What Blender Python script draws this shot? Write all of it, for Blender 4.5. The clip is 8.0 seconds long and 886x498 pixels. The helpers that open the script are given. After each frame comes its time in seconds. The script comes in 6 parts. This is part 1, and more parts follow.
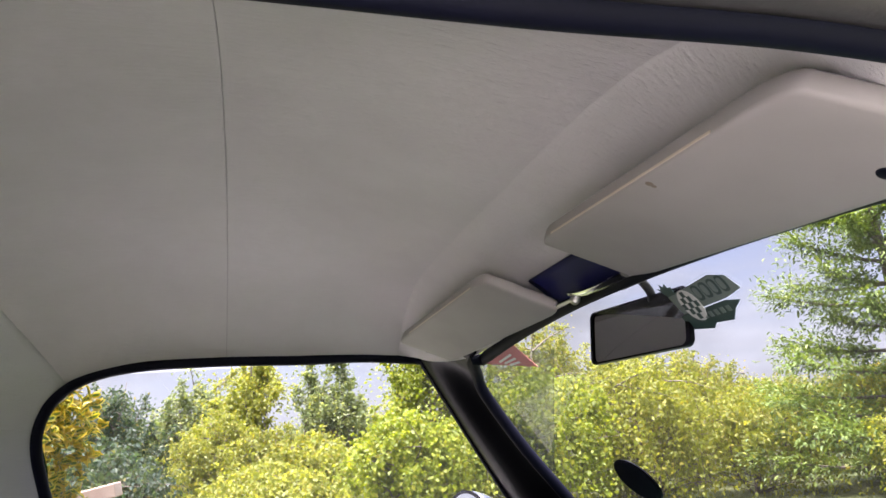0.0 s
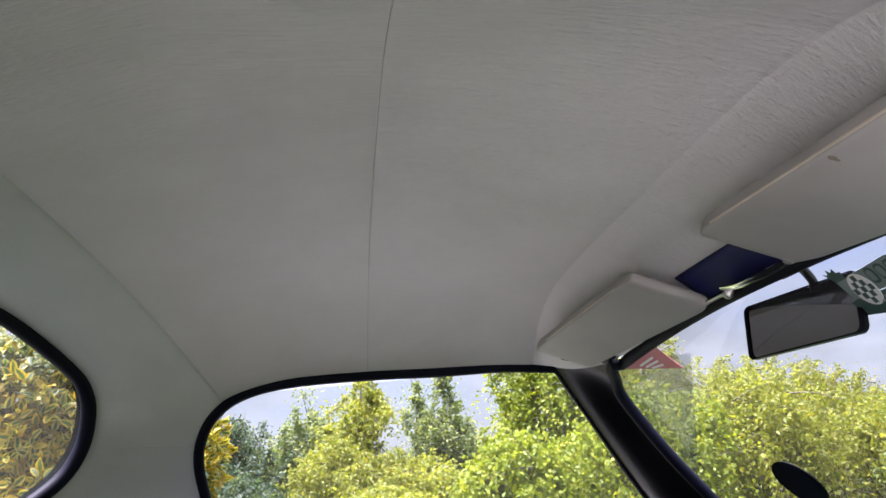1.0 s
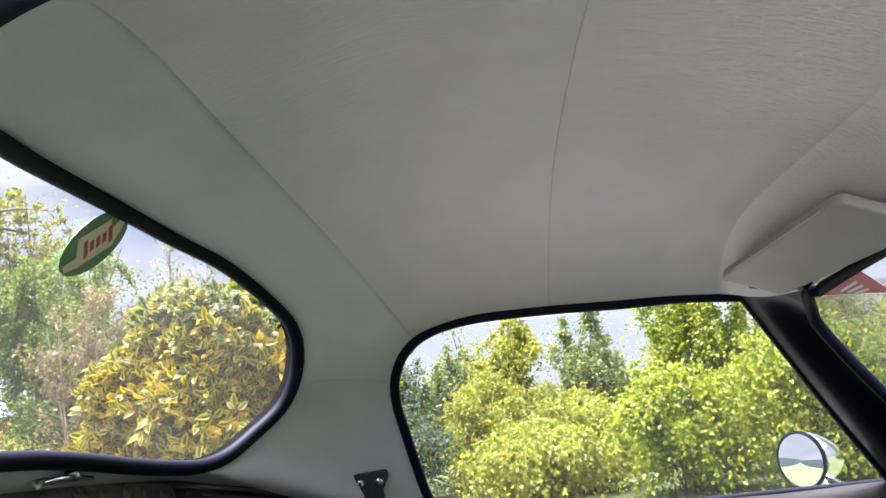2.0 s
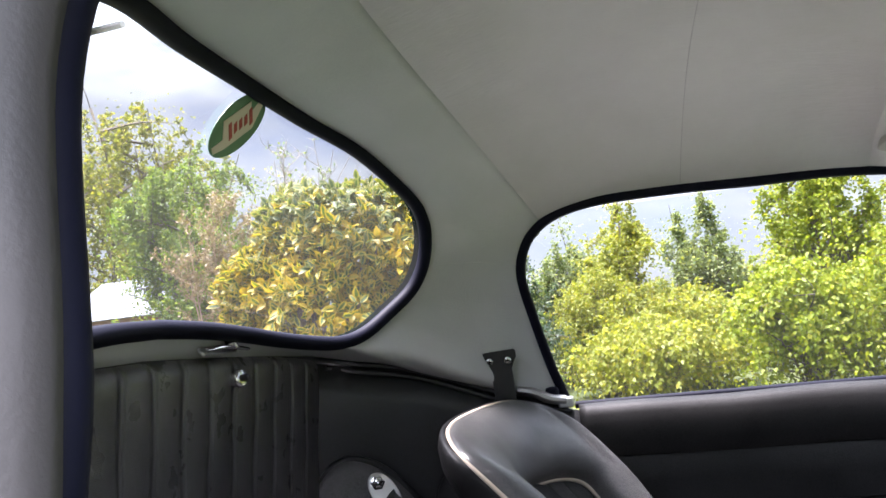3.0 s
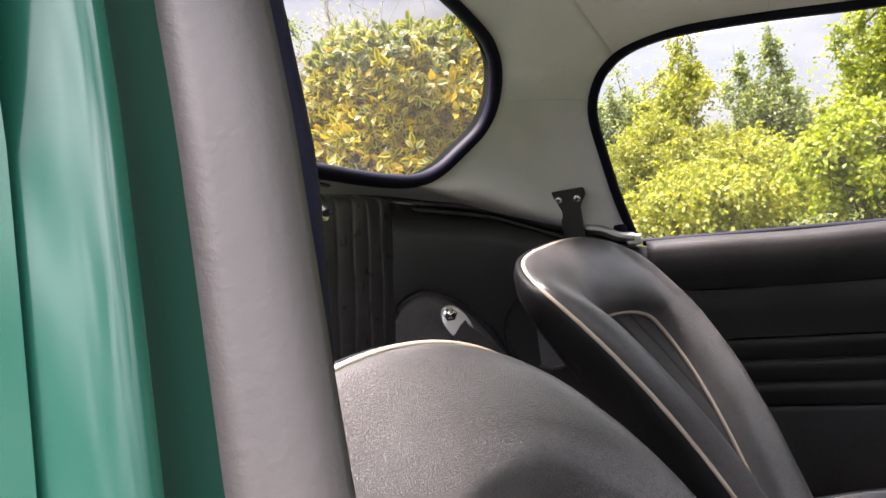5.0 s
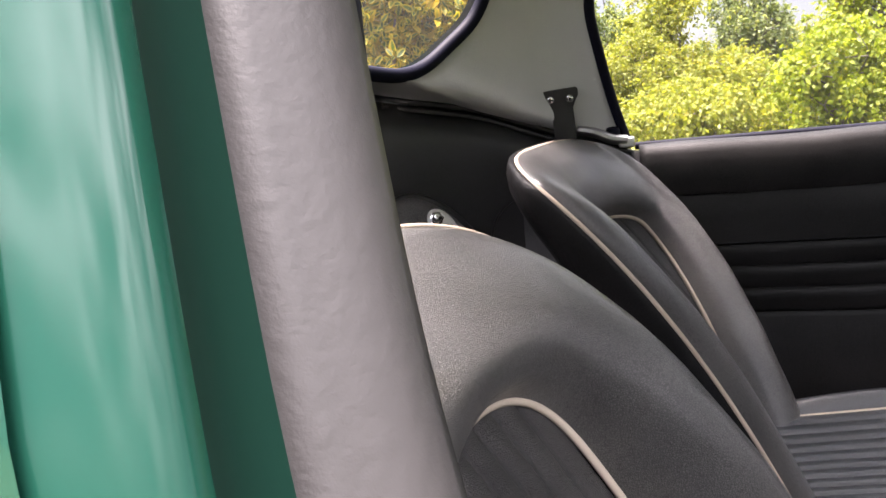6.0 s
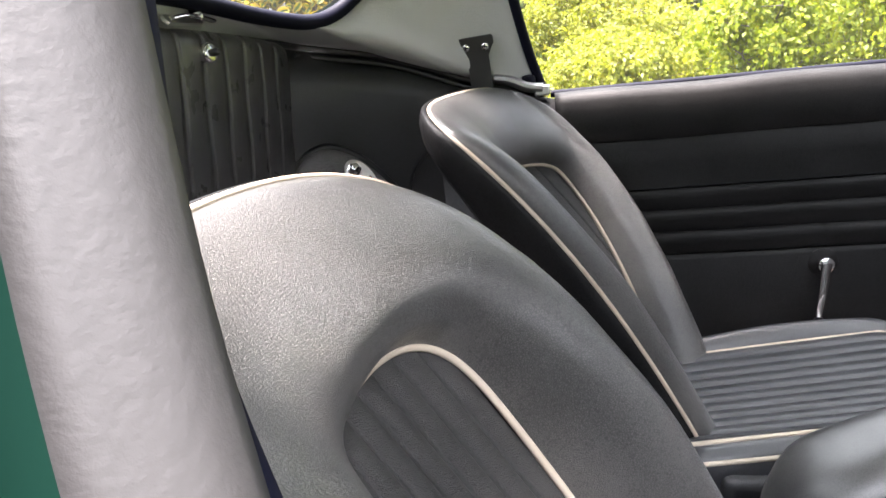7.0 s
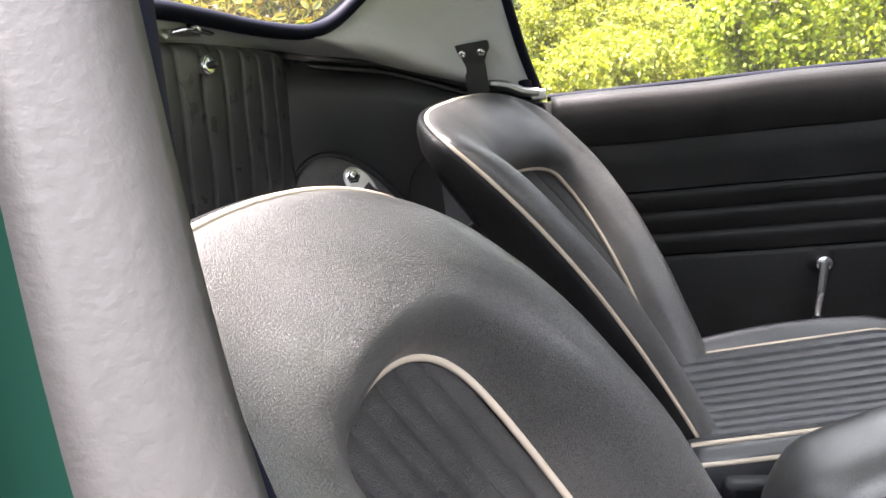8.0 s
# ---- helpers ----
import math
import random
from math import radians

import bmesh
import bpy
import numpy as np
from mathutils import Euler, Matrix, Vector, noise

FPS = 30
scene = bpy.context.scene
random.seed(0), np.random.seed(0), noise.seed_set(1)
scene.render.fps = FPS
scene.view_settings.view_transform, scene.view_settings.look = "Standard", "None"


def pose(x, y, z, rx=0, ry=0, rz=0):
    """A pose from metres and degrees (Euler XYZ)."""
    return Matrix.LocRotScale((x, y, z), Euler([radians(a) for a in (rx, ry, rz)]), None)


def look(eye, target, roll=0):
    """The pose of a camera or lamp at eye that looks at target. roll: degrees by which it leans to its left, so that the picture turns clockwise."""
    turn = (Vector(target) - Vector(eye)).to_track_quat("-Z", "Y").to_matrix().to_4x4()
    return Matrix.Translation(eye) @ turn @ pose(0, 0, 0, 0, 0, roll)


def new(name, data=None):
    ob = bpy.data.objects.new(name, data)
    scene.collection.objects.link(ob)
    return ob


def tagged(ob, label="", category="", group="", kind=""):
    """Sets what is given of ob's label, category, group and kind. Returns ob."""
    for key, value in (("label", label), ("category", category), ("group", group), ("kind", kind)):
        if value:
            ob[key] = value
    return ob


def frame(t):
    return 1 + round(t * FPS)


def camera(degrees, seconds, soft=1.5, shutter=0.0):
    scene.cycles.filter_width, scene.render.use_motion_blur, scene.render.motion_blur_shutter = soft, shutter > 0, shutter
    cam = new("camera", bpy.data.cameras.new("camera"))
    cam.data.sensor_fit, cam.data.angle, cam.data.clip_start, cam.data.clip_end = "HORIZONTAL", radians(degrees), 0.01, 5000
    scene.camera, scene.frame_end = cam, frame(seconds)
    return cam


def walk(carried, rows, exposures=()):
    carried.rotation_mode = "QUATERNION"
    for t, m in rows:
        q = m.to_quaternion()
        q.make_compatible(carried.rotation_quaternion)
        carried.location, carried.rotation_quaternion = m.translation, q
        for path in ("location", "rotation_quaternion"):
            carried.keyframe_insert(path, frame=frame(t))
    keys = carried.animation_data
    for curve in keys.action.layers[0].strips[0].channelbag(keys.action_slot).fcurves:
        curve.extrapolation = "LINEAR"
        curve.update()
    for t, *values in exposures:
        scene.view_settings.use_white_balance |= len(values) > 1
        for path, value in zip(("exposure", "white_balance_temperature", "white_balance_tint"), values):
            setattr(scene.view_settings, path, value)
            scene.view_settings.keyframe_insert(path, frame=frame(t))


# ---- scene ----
# ---------------------------------------------------------------- camera
cam = camera(62.4, 8.0, soft=1.6)
PATH = [
    (0.0, (0.2669, -0.8076, 1.034), (0.8083, 1.0529, 1.5296), -5.07),
    (0.5, (0.2347, -0.7915, 1.0055), (0.6532, 1.0759, 1.5868), -5.86),
    (1.0, (0.1995, -0.8032, 1.0146), (0.4915, 1.0889, 1.5932), -6.3),
    (1.5, (0.1667, -0.8103, 1.0236), (0.2736, 1.1124, 1.5637), -6.52),
    (2.0, (0.1232, -0.82, 1.0159), (0.0317, 1.1253, 1.4711), -6.32),
    (2.2, (0.1117, -0.813, 1.0122), (-0.054, 1.1373, 1.4234), -6.22),
    (3.3, (0.0703, -0.8143, 0.9825), (-0.3942, 1.1254, 1.1313), -6.18),
    (3.5, (0.0622, -0.811, 0.9827), (-0.43, 1.1248, 1.0832), -6.2),
    (4.0, (0.0522, -0.8223, 0.9743), (-0.4957, 1.1012, 0.9704), -6.44),
    (4.5, (0.0482, -0.8356, 0.9821), (-0.5248, 1.0781, 0.8847), -6.37),
    (5.8, (0.0128, -0.8161, 0.9392), (-0.5359, 1.0785, 0.6085), -6.2),
    (6.0, (0.0065, -0.8054, 0.9327), (-0.5218, 1.084, 0.5438), -6.02),
    (6.5, (0.0255, -0.8052, 0.9269), (-0.3914, 1.0863, 0.4287), -5.73),
    (7.0, (0.0329, -0.8007, 0.927), (-0.3247, 1.0932, 0.3926), -6.15),
    (7.5, (0.0418, -0.8125, 0.9387), (-0.3003, 1.0839, 0.4033), -6.54),
    (8.0, (0.0362, -0.8062, 0.9371), (-0.322, 1.0882, 0.4052), -7.14),
]
walk(cam, [(t, look(eye, target, roll)) for t, eye, target, roll in PATH], [(0, 4.15, 6050, 34), (0.5, 4.0, 5850, 31), (1.5, 4.22, 5780, 30), (2.2, 4.27, 5800, 28), (3.5, 4.27, 6050, 26), (4, 4.2, 6300, 26), (4.5, 4.25, 6450, 29), (6, 4.4, 6550, 29), (6.5, 4.85, 6400, 24), (7, 4.95, 6350, 23), (8, 4.95, 6350, 23)])

# ---------------------------------------------------------------- sky and sun
SUN_TO = Vector((-0.25, -0.05, 0.967)).normalized()
world = bpy.data.worlds.new("sky")
scene.world = world
world.use_nodes = True
wn, wl = world.node_tree.nodes, world.node_tree.links
wn.clear()
w_out = wn.new("ShaderNodeOutputWorld")
w_bg = wn.new("ShaderNodeBackground")
w_sky = wn.new("ShaderNodeTexSky")
w_sky.sky_type = 'NISHITA'
w_sky.sun_disc = False
w_sky.sun_elevation = math.asin(SUN_TO.z)
w_sky.sun_rotation = math.atan2(SUN_TO.x, SUN_TO.y)
w_sky.air_density, w_sky.dust_density = 1.0, 1.2
# broken cloud over the blue
w_co = wn.new("ShaderNodeTexCoord")
w_map = wn.new("ShaderNodeMapping")
w_map.inputs["Scale"].default_value = (1.0, 1.0, 2.6)
w_noi = wn.new("ShaderNodeTexNoise")
w_noi.inputs["Scale"].default_value = 2.3
w_noi.inputs["Detail"].default_value = 7.0
w_noi.inputs["Roughness"].default_value = 0.58
w_ramp = wn.new("ShaderNodeValToRGB")
w_ramp.color_ramp.elements[0].position = 0.37
w_ramp.color_ramp.elements[1].position = 0.52
w_mix = wn.new("ShaderNodeMix")
w_mix.data_type = 'RGBA'
# bright broken cloud overhead, thinner and dimmer towards the horizon
w_sep = wn.new("ShaderNodeSeparateXYZ")
w_grad = wn.new("ShaderNodeMapRange")
w_grad.interpolation_type = 'SMOOTHSTEP'
w_grad.inputs["From Min"].default_value, w_grad.inputs["From Max"].default_value = 0.24, 0.68
w_grad.inputs["To Min"].default_value, w_grad.inputs["To Max"].default_value = 1.45, 10.6
# grey bellies and white tops within the cloud
w_no2 = wn.new("ShaderNodeTexNoise")
w_no2.inputs["Scale"].default_value = 4.5
w_no2.inputs["Detail"].default_value = 6.0
w_shade = wn.new("ShaderNodeMapRange")
w_shade.inputs["From Min"].default_value, w_shade.inputs["From Max"].default_value = 0.36, 0.64
w_shade.inputs["To Min"].default_value, w_shade.inputs["To Max"].default_value = 0.62, 1.2
w_mul = wn.new("ShaderNodeMath")
w_mul.operation = 'MULTIPLY'
w_col = wn.new("ShaderNodeVectorMath")
w_col.operation = 'SCALE'
w_col.inputs[0].default_value = (0.93, 1.0, 0.985)
wl.new(w_co.outputs["Generated"], w_sep.inputs[0])
wl.new(w_sep.outputs["Z"], w_grad.inputs["Value"])
wl.new(w_map.outputs["Vector"], w_no2.inputs["Vector"])
wl.new(w_no2.outputs["Fac"], w_shade.inputs["Value"])
wl.new(w_grad.outputs["Result"], w_mul.inputs[0])
wl.new(w_shade.outputs["Result"], w_mul.inputs[1])
wl.new(w_mul.outputs[0], w_col.inputs["Scale"])
wl.new(w_col.outputs[0], w_mix.inputs["B"])
wl.new(w_co.outputs["Generated"], w_map.inputs["Vector"])
wl.new(w_map.outputs["Vector"], w_noi.inputs["Vector"])
wl.new(w_noi.outputs["Fac"], w_ramp.inputs["Fac"])
wl.new(w_ramp.outputs["Color"], w_mix.inputs["Factor"])
w_thin = wn.new("ShaderNodeVectorMath")
w_thin.operation = 'SCALE'
w_thin.inputs["Scale"].default_value = 0.30
wl.new(w_sky.outputs["Color"], w_thin.inputs[0])
w_pale = wn.new("ShaderNodeHueSaturation")
w_pale.inputs["Saturation"].default_value = 0.58
wl.new(w_thin.outputs[0], w_pale.inputs["Color"])
wl.new(w_pale.outputs[0], w_mix.inputs["A"])
wl.new(w_mix.outputs["Result"], w_bg.inputs["Color"])
w_bg.inputs["Strength"].default_value = 0.06
wl.new(w_bg.outputs["Background"], w_out.inputs["Surface"])

sun_data = bpy.data.lights.new("sun", 'SUN')
sun_data.energy = 2.8
sun_data.angle = radians(24.0)
sun_data.color = (1.0, 0.94, 0.84)
sun = new("sun", sun_data)
sun.matrix_world = look(SUN_TO * 30, (0, 0, 0))


# ---------------------------------------------------------------- materials
def nodes_of(name):
    m = bpy.data.materials.new(name)
    m.use_nodes = True
    n, l = m.node_tree.nodes, m.node_tree.links
    return m, n, l, n["Principled BSDF"]


def coords(n, l, scale, stretch=(1, 1, 1)):
    tc = n.new("ShaderNodeTexCoord")
    mp = n.new("ShaderNodeMapping")
    mp.inputs["Scale"].default_value = tuple(scale * s for s in stretch)
    l.new(tc.outputs["Object"], mp.inputs["Vector"])
    return mp.outputs["Vector"]


def noise_node(n, l, vec, scale, detail=4.0, rough=0.55):
    t = n.new("ShaderNodeTexNoise")
    t.inputs["Scale"].default_value = scale
    t.inputs["Detail"].default_value = detail
    t.inputs["Roughness"].default_value = rough
    l.new(vec, t.inputs["Vector"])
    return t.outputs["Fac"]


def ramp(n, l, fac, stops):
    r = n.new("ShaderNodeValToRGB")
    e = r.color_ramp.elements
    e[0].position, e[0].color = stops[0][0], (*stops[0][1], 1)
    e[1].position, e[1].color = stops[-1][0], (*stops[-1][1], 1)
    for p, c in stops[1:-1]:
        x = e.new(p)
        x.color = (*c, 1)
    l.new(fac, r.inputs["Fac"])
    return r.outputs["Color"]


def bump(n, l, b, heights, strength=0.3, distance=0.001):
    """heights: sockets added up into one relief."""
    h = heights[0]
    for other in heights[1:]:
        a = n.new("ShaderNodeMath")
        l.new(h, a.inputs[0])
        l.new(other, a.inputs[1])
        h = a.outputs[0]
    bp = n.new("ShaderNodeBump")
    bp.inputs["Strength"].default_value = strength
    bp.inputs["Distance"].default_value = distance
    l.new(h, bp.inputs["Height"])
    l.new(bp.outputs["Normal"], b.inputs["Normal"])


def plain(name, lo, hi, rough=0.5, metal=0.0, scale=30.0, relief=0.15, distance=0.0006, coat=0.0, spec=0.5, stretch=(1, 1, 1)):
    m, n, l, b = nodes_of(name)
    v = coords(n, l, 1.0, stretch)
    big = noise_node(n, l, v, scale * 0.12, 3)
    fine = noise_node(n, l, v, scale * 8, 4)
    l.new(ramp(n, l, big, [(0.3, lo), (0.7, hi)]), b.inputs["Base Color"])
    b.inputs["Roughness"].default_value = rough
    b.inputs["Metallic"].default_value = metal
    b.inputs["Coat Weight"].default_value = coat
    b.inputs["Coat Roughness"].default_value = 0.04
    b.inputs["Specular IOR Level"].default_value = spec
    if relief:
        bump(n, l, b, [fine], relief, distance)
    return m


def leather(name, lo, hi, rough=0.42, grain=420.0, relief=0.55, wrinkle=35.0, spec=0.5, coat=0.0, deep=0.0014):
    """Grained vinyl: cells of about two millimetres, soft creases, scuffed gloss."""
    m, n, l, b = nodes_of(name)
    v = coords(n, l, 1.0)
    warp = n.new("ShaderNodeTexNoise")
    warp.inputs["Scale"].default_value = 90
    l.new(v, warp.inputs["Vector"])
    add = n.new("ShaderNodeVectorMath")
    add.operation = 'MULTIPLY_ADD'
    add.inputs[1].default_value = (0.006, 0.006, 0.006)
    l.new(warp.outputs["Color"], add.inputs[0])
    l.new(v, add.inputs[2])
    vo = n.new("ShaderNodeTexVoronoi")
    vo.feature = 'DISTANCE_TO_EDGE'
    vo.inputs["Scale"].default_value = grain
    l.new(add.outputs[0], vo.inputs["Vector"])
    cap = n.new("ShaderNodeMath")
    cap.operation = 'MINIMUM'
    cap.inputs[1].default_value = 0.25
    l.new(vo.outputs["Distance"], cap.inputs[0])
    cre = noise_node(n, l, coords(n, l, 1.0, (1.5, 0.6, 1.0)), wrinkle * 4.5, 6, 0.72)
    blot = noise_node(n, l, v, 9.0, 5)
    # cell edges darkened in the colour as the grain's shade, plus random blotches
    shaded_tone = n.new("ShaderNodeMath")
    shaded_tone.operation = 'MULTIPLY_ADD'
    shaded_tone.inputs[1].default_value = 2.3
    l.new(cap.outputs[0], shaded_tone.inputs[0])
    fleck = noise_node(n, l, v, grain * 0.55, 3, 0.7)
    half = n.new("ShaderNodeMath")
    half.operation = 'MULTIPLY_ADD'
    half.inputs[1].default_value = 0.55
    half.inputs[2].default_value = -0.52
    l.new(fleck, half.inputs[0])
    tone = n.new("ShaderNodeMath")
    l.new(blot, tone.inputs[0])
    l.new(half.outputs[0], tone.inputs[1])
    l.new(tone.outputs[0], shaded_tone.inputs[2])
    l.new(ramp(n, l, shaded_tone.outputs[0], [(0.2, tuple(c * 0.35 for c in lo)), (0.45, lo), (0.8, hi)]), b.inputs["Base Color"])
    rr = n.new("ShaderNodeMapRange")
    rr.inputs["To Min"].default_value = rough - 0.07
    rr.inputs["To Max"].default_value = rough + 0.1
    l.new(noise_node(n, l, v, 22.0, 4), rr.inputs["Value"])
    l.new(rr.outputs["Result"], b.inputs["Roughness"])
    b.inputs["Specular IOR Level"].default_value = spec
    b.inputs["Coat Weight"].default_value = coat
    b.inputs["Coat Roughness"].default_value = 0.33
    b.inputs["Coat IOR"].default_value = 1.6
    lift = n.new("ShaderNodeMath")
    lift.operation = 'MULTIPLY'
    lift.inputs[1].default_value = 1.3
    l.new(cap.outputs[0], lift.inputs[0])
    bump(n, l, b, [lift.outputs[0], cre], relief, deep)
    return m


def lining(name, lo, hi, streak=True):
    """Pale head lining vinyl with a faint crosswise weave and soft stains."""
    m, n, l, b = nodes_of(name)
    v = coords(n, l, 1.0)
    stain = noise_node(n, l, v, 5.0, 6, 0.6)
    l.new(ramp(n, l, stain, [(0.28, lo), (0.7, hi)]), b.inputs["Base Color"])
    b.inputs["Roughness"].default_value = 0.5
    weave = noise_node(n, l, coords(n, l, 1.0, (0.16, 1.0, 1.0)), 190.0 if streak else 420.0, 5, 0.7)
    slack = noise_node(n, l, coords(n, l, 1.0, (0.5, 1.0, 1.0)), 16.0, 3)
    gain = n.new("ShaderNodeMath")
    gain.operation = 'MULTIPLY'
    gain.inputs[1].default_value = 1.6
    l.new(slack, gain.inputs[0])
    bump(n, l, b, [weave, gain.outputs[0]], 0.7, 0.0026)
    return m


def glass(name, tint, gloss=1.0, dust=0.0):
    m = bpy.data.materials.new(name)
    m.use_nodes = True
    n, l = m.node_tree.nodes, m.node_tree.links
    n.clear()
    out = n.new("ShaderNodeOutputMaterial")
    tr = n.new("ShaderNodeBsdfTransparent")
    tr.inputs["Color"].default_value = (*tint, 1)
    gl = n.new("ShaderNodeBsdfGlossy")
    gl.inputs["Roughness"].default_value = 0.02
    fr = n.new("ShaderNodeLayerWeight")
    fr.inputs["Blend"].default_value = 0.5
    pw = n.new("ShaderNodeMath")
    pw.operation = 'POWER'
    pw.inputs[1].default_value = 4.0
    k = n.new("ShaderNodeMath")
    k.operation = 'MULTIPLY_ADD'
    k.inputs[1].default_value = 0.7 * gloss
    k.inputs[2].default_value = 0.035 * gloss
    l.new(fr.outputs["Facing"], pw.inputs[0])
    mx = n.new("ShaderNodeMixShader")
    l.new(pw.outputs[0], k.inputs[0])
    l.new(k.outputs[0], mx.inputs["Fac"])
    l.new(tr.outputs[0], mx.inputs[1])
    l.new(gl.outputs[0], mx.inputs[2])
    film_of = n.new("ShaderNodeBsdfTranslucent")
    film_of.inputs["Color"].default_value = (0.75, 0.75, 0.72, 1)
    dm = n.new("ShaderNodeMixShader")
    dn = n.new("ShaderNodeMapRange")
    dn.inputs["To Min"].default_value, dn.inputs["To Max"].default_value = dust * 0.5, dust * 1.6
    l.new(noise_node(n, l, coords(n, l, 1.0), 7.0, 5), dn.inputs["Value"])
    l.new(dn.outputs["Result"], dm.inputs["Fac"])
    l.new(mx.outputs[0], dm.inputs[1])
    l.new(film_of.outputs[0], dm.inputs[2])
    l.new(dm.outputs[0], out.inputs["Surface"])
    return m


def leafy(name, stops, edge=None, thin=0.52):
    """Leaves: colour by leaf, paler midrib, light let through. edge: colour of a pale margin."""
    m = bpy.data.materials.new(name)
    m.use_nodes = True
    n, l = m.node_tree.nodes, m.node_tree.links
    b = n["Principled BSDF"]
    out = n["Material Output"]
    geo = n.new("ShaderNodeNewGeometry")
    col = ramp(n, l, geo.outputs["Random Per Island"], stops)
    uv = n.new("ShaderNodeUVMap")
    sep = n.new("ShaderNodeSeparateXYZ")
    l.new(uv.outputs[0], sep.inputs[0])
    if edge:
        rag = noise_node(n, l, uv.outputs[0], 5.0, 3)
        s = n.new("ShaderNodeMath")
        s.operation = 'MULTIPLY_ADD'
        s.inputs[1].default_value = 0.5
        l.new(rag, s.inputs[0])
        l.new(sep.outputs[0], s.inputs[2])
        f = n.new("ShaderNodeMapRange")
        f.inputs["From Min"].default_value = 0.60
        f.inputs["From Max"].default_value = 0.80
        l.new(s.outputs[0], f.inputs["Value"])
        margin = ramp(n, l, geo.outputs["Random Per Island"], edge)
        mixc = n.new("ShaderNodeMix")
        mixc.data_type = 'RGBA'
        l.new(f.outputs[0], mixc.inputs["Factor"])
        l.new(col, mixc.inputs["A"])
        l.new(margin, mixc.inputs["B"])
        col = mixc.outputs["Result"]
    l.new(col, b.inputs["Base Color"])
    b.inputs["Roughness"].default_value = 0.5
    b.inputs["Specular IOR Level"].default_value = 0.35
    tl = n.new("ShaderNodeBsdfTranslucent")
    br = n.new("ShaderNodeMix")
    br.data_type = 'RGBA'
    br.blend_type = 'MULTIPLY'
    br.inputs["Factor"].default_value = 1.0
    br.inputs["B"].default_value = (1.55, 1.5, 0.62, 1)
    l.new(col, br.inputs["A"])
    l.new(br.outputs["Result"], tl.inputs["Color"])
    mx = n.new("ShaderNodeMixShader")
    mx.inputs["Fac"].default_value = thin
    l.new(b.outputs[0], mx.inputs[1])
    l.new(tl.outputs[0], mx.inputs[2])
    l.new(mx.outputs[0], out.inputs["Surface"])
    return m


M_LINING = lining("grey_lining_vinyl", (0.44, 0.428, 0.416), (0.52, 0.506, 0.492))
M_PANEL = lining("pale_panel_vinyl", (0.47, 0.482, 0.476), (0.55, 0.557, 0.55), False)
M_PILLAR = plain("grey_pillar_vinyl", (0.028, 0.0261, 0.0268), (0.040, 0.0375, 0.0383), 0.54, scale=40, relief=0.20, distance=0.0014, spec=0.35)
M_VISOR = plain("pale_visor_vinyl", (0.255, 0.239, 0.225), (0.325, 0.307, 0.288), 0.6, scale=40, relief=0.12, distance=0.0008)
M_BLACK = leather("black_seat_vinyl", (0.038, 0.0359, 0.034), (0.098, 0.0923, 0.0875), 0.31, 520, 1.0, wrinkle=110, spec=0.9, coat=0.55, deep=0.0024)
# darker copy of the bolster vinyl; the sunken panel's shade is in its colour
M_INSET = leather("shaded_fluted_seat_vinyl", (0.016, 0.0151, 0.0143), (0.038, 0.0358, 0.034), 0.36, 520, 0.9, wrinkle=110, spec=0.8, deep=0.0016)
# black seat vinyl made darker and bluer: reflected sky is put into the colour
M_CUSH = leather("sky_tinted_cushion_vinyl", (0.009, 0.0102, 0.0142), (0.017, 0.0192, 0.026), 0.36, 440, 0.7, wrinkle=80, spec=0.8, coat=0.5)
M_TRIM = leather("black_trim_vinyl", (0.011, 0.0115, 0.0135), (0.021, 0.0215, 0.025), 0.34, 480, 0.6, spec=0.7, coat=0.3)
M_HUMP = leather("charcoal_arch_vinyl", (0.20, 0.194, 0.196), (0.26, 0.252, 0.254), 0.6, 620, 0.2, spec=0.5)
M_SPEAK = leather("charcoal_speaker_vinyl", (0.16, 0.16, 0.168), (0.22, 0.219, 0.228), 0.6, 700, 0.3, spec=0.5)
M_FLUTE = leather("black_fluted_vinyl", (0.040, 0.038, 0.0355), (0.075, 0.071, 0.066), 0.28, 480, 0.6, spec=1.0, coat=0.8)
M_DOOR = leather("black_door_vinyl", (0.0045, 0.0045, 0.0047), (0.010, 0.0099, 0.0102), 0.40, 420, 0.5, spec=0.25)
M_HANG = plain("black_moulded_strap", (0.010, 0.010, 0.0105), (0.018, 0.018, 0.019), 0.5, scale=90, relief=0.3)
M_CAP = leather("black_door_cap_vinyl", (0.007, 0.0067, 0.0066), (0.014, 0.0135, 0.0132), 0.52, 420, 0.25, spec=0.2)
M_CAST = plain("dull_cast_steel", (0.30, 0.30, 0.29), (0.42, 0.41, 0.40), 0.45, metal=1.0, scale=60, relief=0.2)
M_PIPE = plain("cream_piping", (0.46, 0.385, 0.295), (0.56, 0.48, 0.385), 0.5, scale=60)
M_RUBBER = plain("black_rubber_seal", (0.0022, 0.0025, 0.0075), (0.0035, 0.004, 0.011), 0.6, scale=60, spec=0.10)
M_NAVY = plain("navy_header_vinyl", (0.004, 0.005, 0.045), (0.007, 0.008, 0.060), 0.55, scale=50, spec=0.2)
M_PILBLK = plain("black_pillar_paint", (0.002, 0.002, 0.003), (0.004, 0.004, 0.0055), 0.28, scale=40, spec=0.06)
M_GREEN = plain("green_car_paint", (0.0031, 0.0275, 0.0187), (0.0043, 0.033, 0.0227), 0.15, scale=20, relief=0.03, coat=0.12, spec=0.24)
